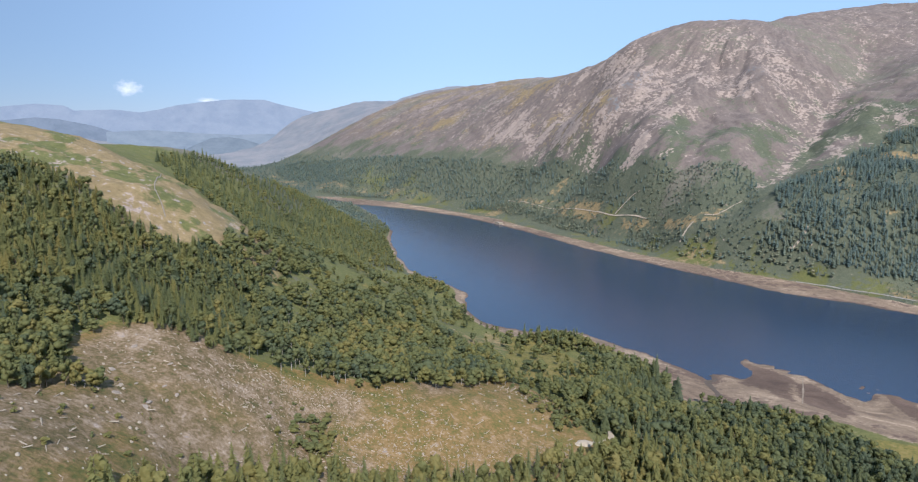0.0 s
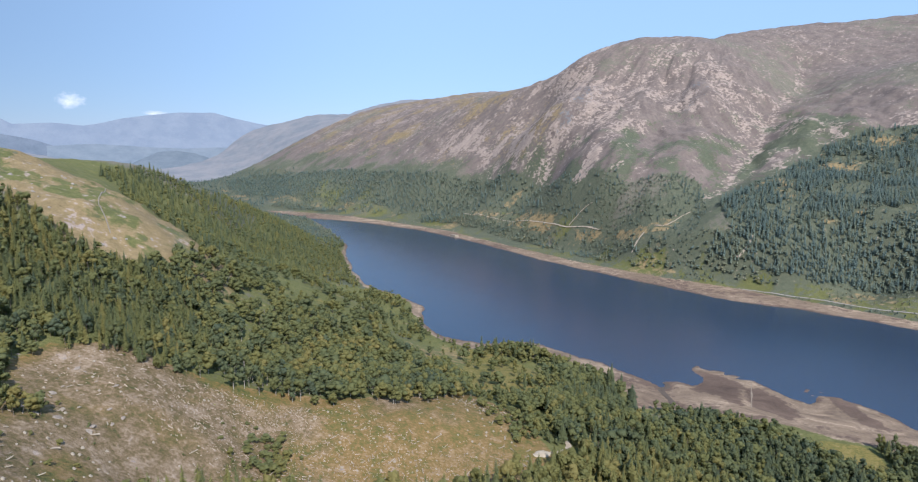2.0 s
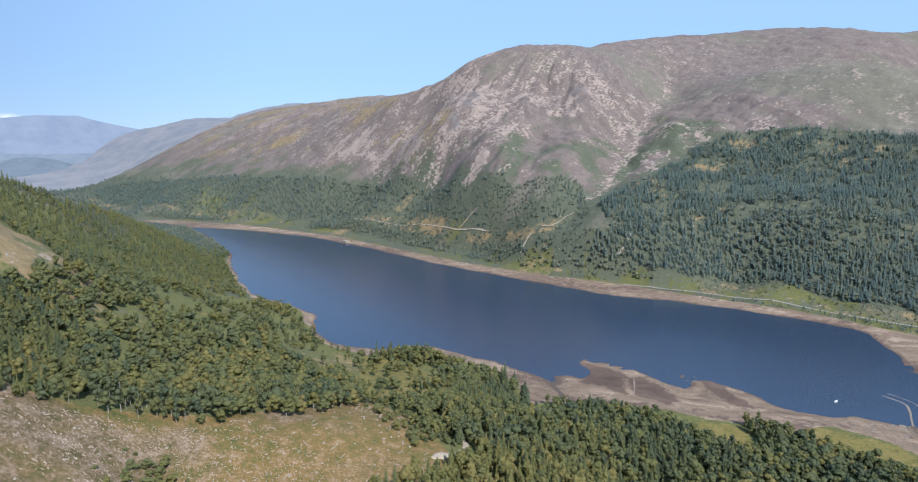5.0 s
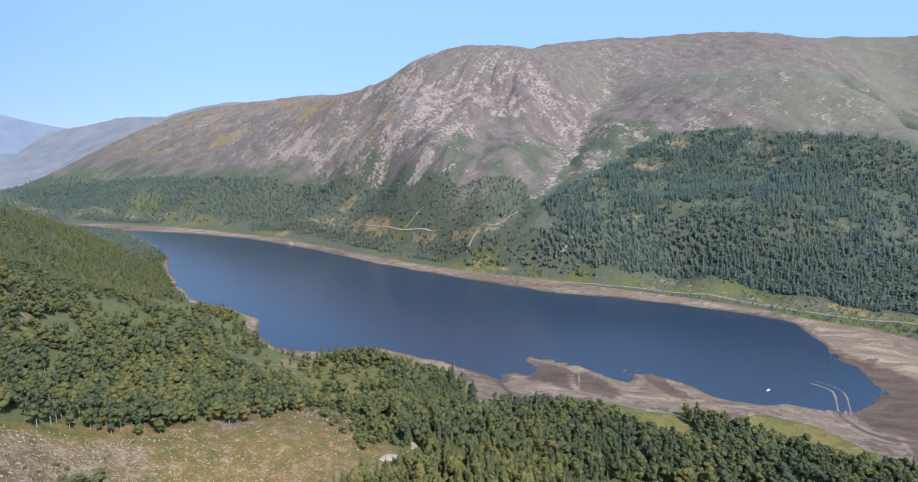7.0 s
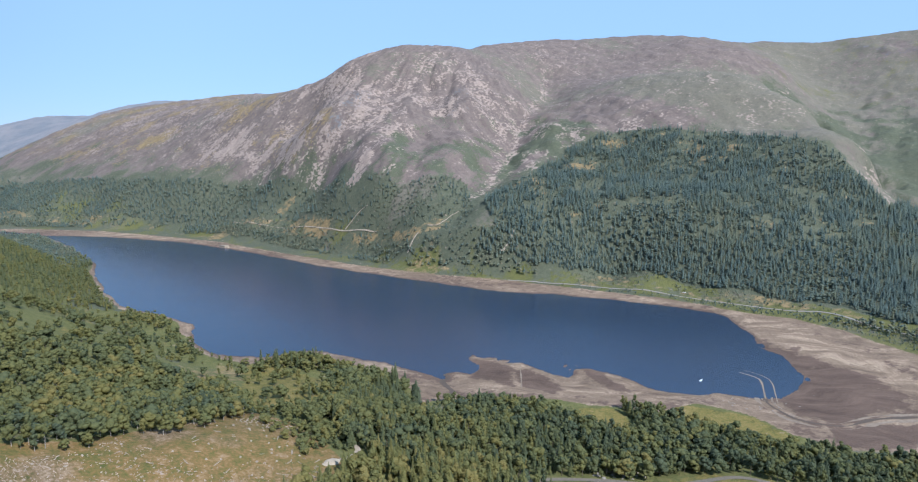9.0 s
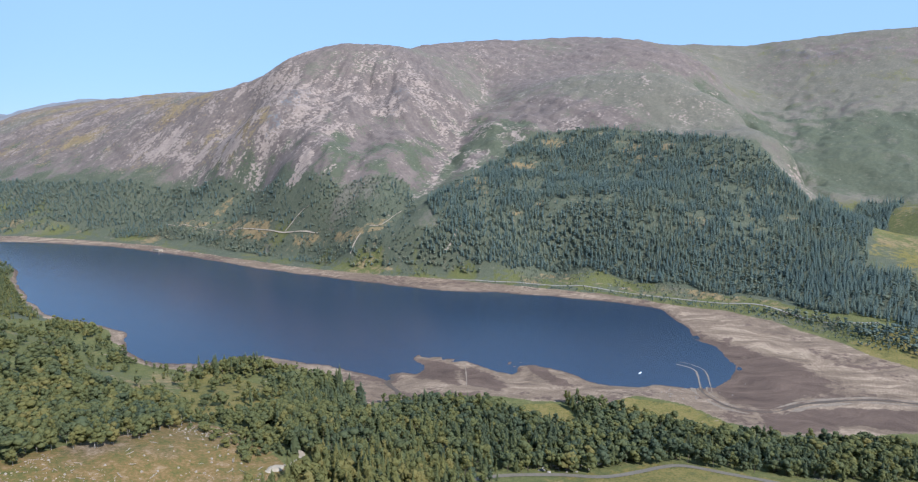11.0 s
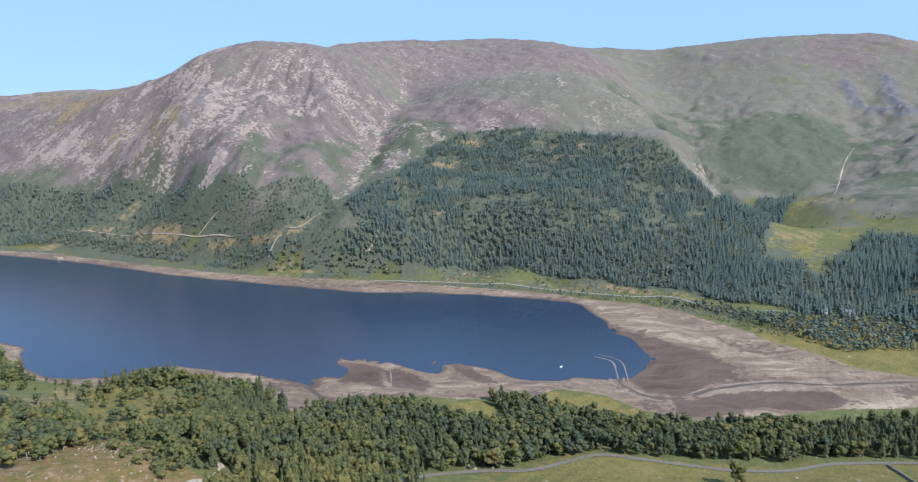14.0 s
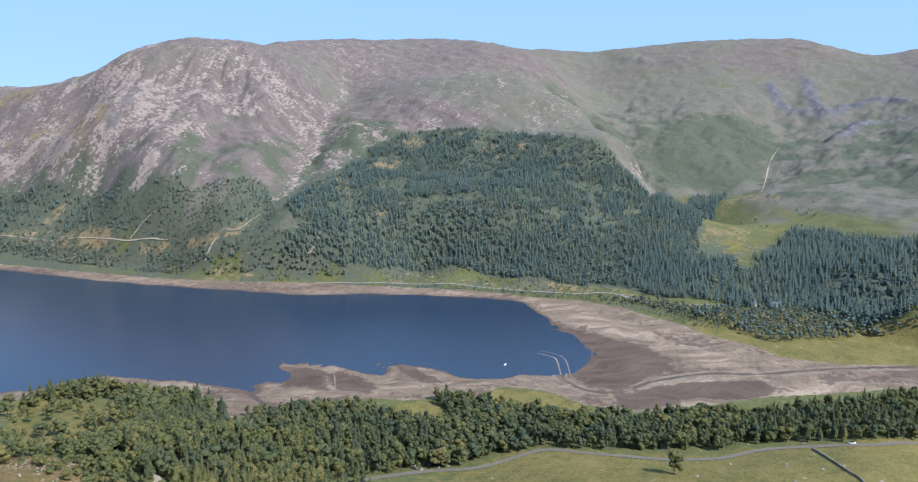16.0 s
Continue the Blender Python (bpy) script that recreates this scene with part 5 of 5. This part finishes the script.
def stump_mesh(name, seed):
    """A sawn stump with flaring roots."""
    rng = np.random.default_rng(seed)
    bm = bmesh.new()
    bmesh.ops.create_cone(bm, cap_ends=True, segments=9, radius1=0.55, radius2=0.36, depth=0.7, matrix=pose(0, 0, 0.3))
    for v in bm.verts:
        if v.co.z < 0.1:
            v.co.x *= rng.uniform(1.0, 1.9)
            v.co.y *= rng.uniform(1.0, 1.9)
    bmesh.ops.bevel(bm, geom=[e for e in bm.edges if all(v.co.z > 0.5 for v in e.verts)], offset=0.05, segments=1, affect="EDGES")
    mesh = bpy.data.meshes.new(name)
    bm.to_mesh(mesh)
    bm.free()
    mesh.materials.append(DEAD_WOOD)
    return mesh


def strew(rng, name, label, category, group, meshes, x, y, low, tall, sink=0.05, tilt=8):
    z = height(x, y)
    for i in range(len(x)):
        s = rng.uniform(low, tall)
        ob = new(name, meshes[int(rng.integers(len(meshes)))])
        ob.matrix_basis = pose(x[i], y[i], z[i] - sink * s, rng.uniform(-tilt, tilt), rng.uniform(-tilt, tilt), rng.uniform(0, 360)) @ Matrix.Scale(s, 4)
        tagged(ob, label, category, group=group)


BRASH_WOOD = plain_material("grey_branch", [(0.3, (0.13, 0.1, 0.075)), (0.7, (0.42, 0.345, 0.27))], 0.2)
litter = np.random.default_rng(33)
fx, fy = scatter(litter, FELLED, 5.2, 0.5, 0.4, 3)
k = litter.permutation(len(fx))
strew(litter, "tree_stump", "pale weathered tree stump in the felled clearing", "stump", "stumps in the clearing", [stump_mesh("tree_stump", q) for q in range(4)], fx[k[:240]], fy[k[:240]], 0.5, 1.1)
strew(litter, "log", "bleached grey log lying in the felled clearing", "log", "logs in the clearing", [log_mesh("log", 40 + q) for q in range(4)], fx[k[240:400]], fy[k[240:400]], 0.35, 1.1)


def build_brash():
    """Broken branches left over the clearing."""
    rng = np.random.default_rng(35)
    x, y = scatter(rng, FELLED, 1.5, 0.16, 0.5, 1, 4)
    z = height(x, y)
    n = len(x)
    length, thick, turn = rng.gamma(1.3, 0.42, n) + 0.35, rng.uniform(0.08, 0.34, n), rng.uniform(0, 6.28, n)
    d = np.stack([np.cos(turn), np.sin(turn)], 1)
    ends = [np.stack([x + d[:, 0] * s, y + d[:, 1] * s], 1) for s in (-length / 2, length / 2)]
    verts = []
    for e, r in ((ends[0], thick), (ends[1], thick * 0.6)):
        ez = height(e[:, 0], e[:, 1]) + rng.uniform(0.0, 0.35, n)
        for a, h in ((-1, 0.0), (1, 0.0), (0, 1.7)):
            verts.append(np.stack([e[:, 0] - d[:, 1] * a * r, e[:, 1] + d[:, 0] * a * r, ez + h * r], 1))
    v = np.stack(verts, 1).reshape(-1, 3)
    f = np.array([(0, 3, 5), (0, 5, 2), (1, 2, 5), (1, 5, 4), (0, 2, 1), (3, 4, 5)])
    f = (f[None] + (np.arange(n) * 6)[:, None, None]).reshape(-1, 3)
    tagged(new("brash", mesh_of("brash", v, f, [BRASH_WOOD])), "broken bleached branches strewn over the felled clearing", "branches", kind="stuff")


build_brash()
def shrub_thing(variant, tone):
    root = new("shrub")
    for name, (v, f), mat in zip(("crown", "stem"), KINDS["bush"][variant], (LEAF, BARK)):
        ob = new(name, mesh_of(name, v, f, [mat], attrs=[("tone", np.full(len(v), tone))]))
        ob.parent = root
    return tagged(root, "green shrub regrowing in the felled clearing", "shrub", group="shrubs in the clearing")


def build_shrubs():
    rng = np.random.default_rng(71)
    x, y = scatter(rng, FELLED, 10, 0.28, 0.6, 2, 6)
    ex, ey = scatter(rng, [(-80, 285), (-62, 300), (-58, 275), (-75, 265)], 4.5, 0.8, 0.2)
    gx, gy = scatter(rng, [(30, 425), (60, 395), (72, 345), (60, 335), (40, 380)], 6.5, 0.6, 0.3)
    x, y = np.concatenate([ex, gx, x]), np.concatenate([ey, gy, y])
    z = height(x, y)
    models = [shrub_thing(q, 0.45 + 0.12 * q) for q in range(4)]
    for i in range(min(len(x), 110)):
        h = rng.uniform(3.0, 6.5) if i < len(ex) + len(gx) else rng.uniform(1.0, 3.0)
        m = pose(x[i], y[i], z[i] - 0.1, 0, 0, rng.uniform(0, 360)) @ Matrix.Diagonal((h * rng.uniform(1.1, 1.9), h * rng.uniform(1.1, 1.9), h * 0.85, 1))
        if i < len(x) - 1 and i >= 4:
            copy_thing(models[i % 4], m)
    for q in range(4):
        h = 2.0 + q
        models[q].matrix_basis = pose(x[q], y[q], z[q] - 0.1, 0, 0, 50 * q) @ Matrix.Diagonal((h, h, h, 1))


build_shrubs()
SLAB = plain_material("lichened_slab", [(0.3, (0.15, 0.122, 0.1)), (0.7, (0.33, 0.28, 0.23))], 0.6)
slabs = [boulder_mesh("rock_slab", 80 + q, SLAB, 0.35) for q in range(4)]
qx, qy = scatter(litter, [(-160, 262), (-140, 300), (-112, 305), (-95, 290), (-110, 250), (-140, 215)], 8, 0.6, 0.4)
strew(litter, "rock_slab", "pale rock slab showing through the felled slope", "rock", "slabs in the clearing", slabs, qx, qy, 0.6, 2.1, 0.2, 20)
rocks = [boulder_mesh("boulder", 60 + q, STONE) for q in range(5)]
hx, hy = scatter(litter, HEATH_TOP, 16, 0.45, 0.4, 4)
strew(litter, "boulder", "grey lichened boulder on the heath", "boulder", "boulders on the heath", rocks, hx[:90], hy[:90], 0.8, 2.2, 0.2)
bx, by = litter.uniform(330, 450, 22), litter.uniform(120, 200, 22)
ok = line_distance(bx, by, LANE) > 6
strew(litter, "boulder", "pale boulder in the rough field", "boulder", "boulders in the field", rocks, bx[ok], by[ok], 0.5, 1.4, 0.2)
sx, sy = litter.normal(445, 22, 40), litter.normal(372, 14, 40)
ok = (inside(sx, sy, LAKE) < -3) & (inside(sx, sy, HIGH_WATER) > 3)
strew(litter, "boulder", "pale boulder on the dry lake bed", "boulder", "boulders on the shore", rocks, sx[ok], sy[ok], 0.4, 1.1, 0.2)
ux, uy = scatter(litter, [(225, 318), (262, 318), (275, 288), (240, 285)], 5, 0.6, 0.2)
strew(litter, "boulder", "pale quarried rock beside the lane", "boulder", "rocks by the lane", rocks, ux, uy, 0.8, 2.0, 0.2)


def stone_wall(line, tall, label):
    """Dry-stone wall of rough courses with upright cope stones, joined along its length."""
    rng = np.random.default_rng(len(line))
    p = smooth_line(line, 0.55)
    z = height(p[:, 0], p[:, 1])
    d = np.gradient(p, axis=0)
    turn = np.arctan2(d[:, 1], d[:, 0])
    v, f = [], []
    for i in range(len(p)):
        for k in range(3):
            w, h = 0.42 - 0.07 * k, tall / 3
            j = rng.normal(0, 0.03, 3)
            o = len(v)
            c, s = math.cos(turn[i]), math.sin(turn[i])
            for a, b, e in ((-1, -1, 0), (1, -1, 0), (1, 1, 0), (-1, 1, 0), (-1, -1, 1), (1, -1, 1), (1, 1, 1), (-1, 1, 1)):
                u, t = a * 0.3 * rng.uniform(0.85, 1.1), b * w * rng.uniform(0.85, 1.1)
                v.append((p[i, 0] + u * c - t * s + j[0], p[i, 1] + u * s + t * c + j[1], z[i] - 0.15 + (k + e) * h * rng.uniform(0.95, 1.08)))
            for q in ((0, 1, 5, 4), (1, 2, 6, 5), (2, 3, 7, 6), (3, 0, 4, 7), (4, 5, 6, 7)):
                f += [(o + q[0], o + q[1], o + q[2]), (o + q[0], o + q[2], o + q[3])]
    return tagged(new("stone_wall", mesh_of("stone_wall", v, f, [STONE])), label, "wall")


stone_wall(WALL, 1.5, "dark dry-stone wall climbing the rough field")
stone_wall(DRYWALL, 0.7, "old dry-stone wall crossing the heath")


# ---- buildings, cars and the quay ----
WHITE_WALL = plain_material("white_render", [(0.3, (0.68, 0.66, 0.62)), (0.7, (0.82, 0.8, 0.76))], 0.8)
SLATE = plain_material("slate", [(0.3, (0.1, 0.105, 0.115)), (0.7, (0.2, 0.2, 0.21))], 1.2)
GLASS_DARK = plain_material("window_glass", [(0.3, (0.02, 0.025, 0.03)), (0.7, (0.05, 0.055, 0.06))], 1.0, rough=0.1)
RUBBER = plain_material("tyre_rubber", [(0.3, (0.02, 0.02, 0.02)), (0.7, (0.04, 0.04, 0.04))], 4.0)
WHITE_PAINT = plain_material("white_paint", [(0.3, (0.75, 0.75, 0.75)), (0.7, (0.82, 0.82, 0.82))], 1.0, rough=0.3, bump=0.02)


def box_bm(x0, x1, y0, y1, z0, z1, bevel=0.0):
    bm = bmesh.new()
    bmesh.ops.create_cube(bm, size=1.0, matrix=Matrix.Translation(((x0 + x1) / 2, (y0 + y1) / 2, (z0 + z1) / 2)) @ Matrix.Diagonal((x1 - x0, y1 - y0, z1 - z0, 1)))
    if bevel:
        bmesh.ops.bevel(bm, geom=list(bm.edges), offset=bevel, segments=2, affect="EDGES")
    return bm


def cottage(x, y, turn, long, label):
    """A two-storey Lakeland cottage: walls with gables, slate roof, chimney, door and windows."""
    root = new("cottage")
    root.matrix_basis = pose(x, y, float(height(np.array([x]), np.array([y]))[0]) - 0.3, 0, 0, turn)
    w, h, top = 6.5, 5.0, 7.6
    bm = bmesh.new()
    rows = [[bm.verts.new(q) for q in ((s, -w / 2, 0), (s, w / 2, 0), (s, w / 2, h), (s, 0, top), (s, -w / 2, h))] for s in (-long / 2, long / 2)]
    for r in rows:
        bm.faces.new(r)
    for k in range(5):
        bm.faces.new((rows[0][k], rows[0][(k + 1) % 5], rows[1][(k + 1) % 5], rows[1][k]))
    bmesh.ops.recalc_face_normals(bm, faces=bm.faces)
    part("wall", bm, WHITE_WALL, root)
    slope = math.hypot(w / 2 + 0.4, (top - h) * (w / 2 + 0.4) / (w / 2))
    tilt = math.degrees(math.atan2(top - h, w / 2))
    for side in (-1, 1):
        ob = part("roof", box_bm(-long / 2 - 0.3, long / 2 + 0.3, -slope, 0, 0, 0.18, 0.03), SLATE, root, "grey slate roof")
        ob.matrix_basis = pose(0, 0, top + 0.08, tilt, 0, 0 if side < 0 else 180)
    part("chimney", box_bm(long / 2 - 1.1, long / 2 - 0.3, -0.45, 0.45, top - 0.6, top + 1.1, 0.04), STONE, root)
    for face in (-1, 1):
        for s in (-0.3, 0.0, 0.3):
            for z0 in (0.9, 3.2):
                if s == 0.0 and z0 < 1 and face < 0:
                    part("door", box_bm(-0.45, 0.45, -w / 2 - 0.03, -w / 2 + 0.05, 0.3, 2.3, 0.02), BARK, root)
                    continue
                a, b = sorted((face * (w / 2 + 0.03), face * (w / 2 - 0.05)))
                part("window", box_bm(s * long - 0.5, s * long + 0.5, a, b, z0, z0 + 1.2, 0.02), GLASS_DARK, root)
    return tagged(root, label, "house")


cottage(809, 327, -35, 11, "white rendered cottage with slate roof among trees")
cottage(798, 352, -50, 9, "small white farm building with slate roof")


def car(x, y, turn, label, lift):
    root = new("car")
    root.matrix_basis = pose(x, y, float(height(np.array([x]), np.array([y]))[0]) + lift, 0, 0, turn)
    part("body", box_bm(-2.2, 2.2, -0.9, 0.9, 0.35, 1.05, 0.18), WHITE_PAINT, root)
    part("cabin", box_bm(-1.7, 0.9, -0.8, 0.8, 1.0, 1.75, 0.22), GLASS_DARK, root, "dark glazed cabin")
    for wx in (-1.35, 1.35):
        for wy in (-0.82, 0.82):
            bm = bmesh.new()
            bmesh.ops.create_cone(bm, cap_ends=True, segments=14, radius1=0.34, radius2=0.34, depth=0.22, matrix=pose(wx, wy, 0.34, 90, 0, 0))
            bmesh.ops.bevel(bm, geom=[e for e in bm.edges if len(e.link_faces) == 2 and max(len(f.verts) for f in e.link_faces) > 4], offset=0.04, segments=1, affect="EDGES")
            part("wheel", bm, RUBBER, root)
    return tagged(root, label, "car")


car(465, 132, -45, "pale car on the lane beside the wood", 0.3)
car(653, 685, -52, "white van on the main road by the far shore", 0.6)


def quay(x, y, turn):
    """A stub of stone quay left standing on the bare shore."""
    root = new("quay")
    root.matrix_basis = pose(x, y, 0.0, 0, 0, turn)
    part("platform", box_bm(-9, 9, -5, 6, -1.0, 4.2, 0.4), PALE_GRAVEL, root)
    part("ramp", box_bm(9, 16, -3, 3, -1.0, 1.8, 0.4), GRAVEL, root)
    part("parapet", box_bm(-9, 9, -5.4, -4.6, 4.0, 4.9, 0.15), STONE, root)
    return tagged(root, "pale stone quay on the far bare shore", "quay")


quay(88, 1410, -55)


def dinghy(x, y, turn):
    """A small open boat afloat."""
    root = new("rowing_boat")
    root.matrix_basis = pose(x, y, 0.0, 0, 0, turn)
    bm = bmesh.new()
    rings = []
    for s in range(9):
        q = s / 8 * 2 - 1
        half = 0.85 * (1 - max(q, 0) ** 2.2) * (1 - 0.2 * max(-q, 0)) + 0.02
        keel = -0.25 + 0.45 * max(q, 0) ** 3
        rings.append([bm.verts.new((q * 2.4, c * half, keel + (0.8 + 0.15 * q - keel) * abs(c) ** 1.6)) for c in (-1, -0.7, -0.3, 0, 0.3, 0.7, 1)])
    for a, b in zip(rings, rings[1:]):
        for k in range(6):
            bm.faces.new((a[k], b[k], b[k + 1], a[k + 1]))
    bm.faces.new(rings[0])
    hull = part("hull", bm, WHITE_PAINT, root)
    hull.modifiers.new("planks", "SOLIDIFY").thickness = 0.06
    for s in (-1.2, 0.2):
        part("seat", box_bm(s - 0.15, s + 0.15, -0.7, 0.7, 0.35, 0.4, 0.01), DEAD_WOOD, root)
    return tagged(root, "small white rowing boat afloat on the lake", "boat")


dinghy(436, 430, 20)


def gravel_heap(x, y, long, wide, tall, turn):
    """A low spread heap of pale gravel with a ragged rim."""
    q, w = np.meshgrid(np.linspace(0, 1, 9), np.linspace(0, 2 * math.pi, 37)[:-1], indexing="ij")
    rim = 1 + 0.22 * fractal(np.cos(w) * 40, np.sin(w) * 40, 22, 141, 3)
    u, v = q * rim * long * np.cos(w), q * rim * wide * np.sin(w)
    c, k = math.cos(turn), math.sin(turn)
    px, py = x + u * c - v * k, y + u * k + v * c
    pz = height(px, py) + tall * (1 - q ** 2) * (1 + 0.5 * fractal(px, py, 4, 143, 3)) - 0.15 * q
    mesh = mesh_of("gravel_heap", np.stack([px, py, pz], 2).reshape(-1, 3), grid_faces(9, 36, True), [PALE_GRAVEL], smooth=True)
    return tagged(new("gravel_heap", mesh), "low heap of pale gravel in the pull-in beside the clearing", "gravel")


gravel_heap(70, 331, 6.5, 3.4, 1.1, 0.5)
ribbon("track", "narrow gravel track leaving the pull-in", "track", [(76, 334), (84, 340), (90, 350), (90, 362)], 3.0, GRAVEL, 0.25, 0.3)
lone = tree_thing("bush", 1, 0.6, "yellow-green broadleaf tree standing alone beside the lane")
lone.matrix_basis = pose(329, 184, float(height(np.array([329.0]), np.array([184.0]))[0]) - 0.2, 0, 0, 40) @ Matrix.Diagonal((14, 14, 16, 1))


def build_shore_spruces():
    """Tall dark spruces that stand over the shore wood."""
    rng = np.random.default_rng(91)
    models = [tree_thing("spruce", q, 0.12 + 0.08 * q, "tall dark spruce standing above the shore wood") for q in range(3)]
    spots = [(128, 470), (134, 462), (141, 470), (120, 455), (137, 450), (147, 458), (126, 480)]
    spots = [(*q, float(height(np.array([q[0] * 1.0]), np.array([q[1] * 1.0]))[0])) for q in spots]
    for i, (x, y, z) in enumerate(spots[3:]):
        h = rng.uniform(18, 25)
        copy_thing(models[i % 3], pose(x, y, z - 0.2, 0, 0, rng.uniform(0, 360)) @ Matrix.Diagonal((h * 0.95, h * 0.95, h, 1)))
    for model, (x, y, z) in zip(models, spots):
        model.matrix_basis = pose(x, y, z - 0.2, 0, 0, 70) @ Matrix.Diagonal((21, 21, 23, 1))


build_shore_spruces()
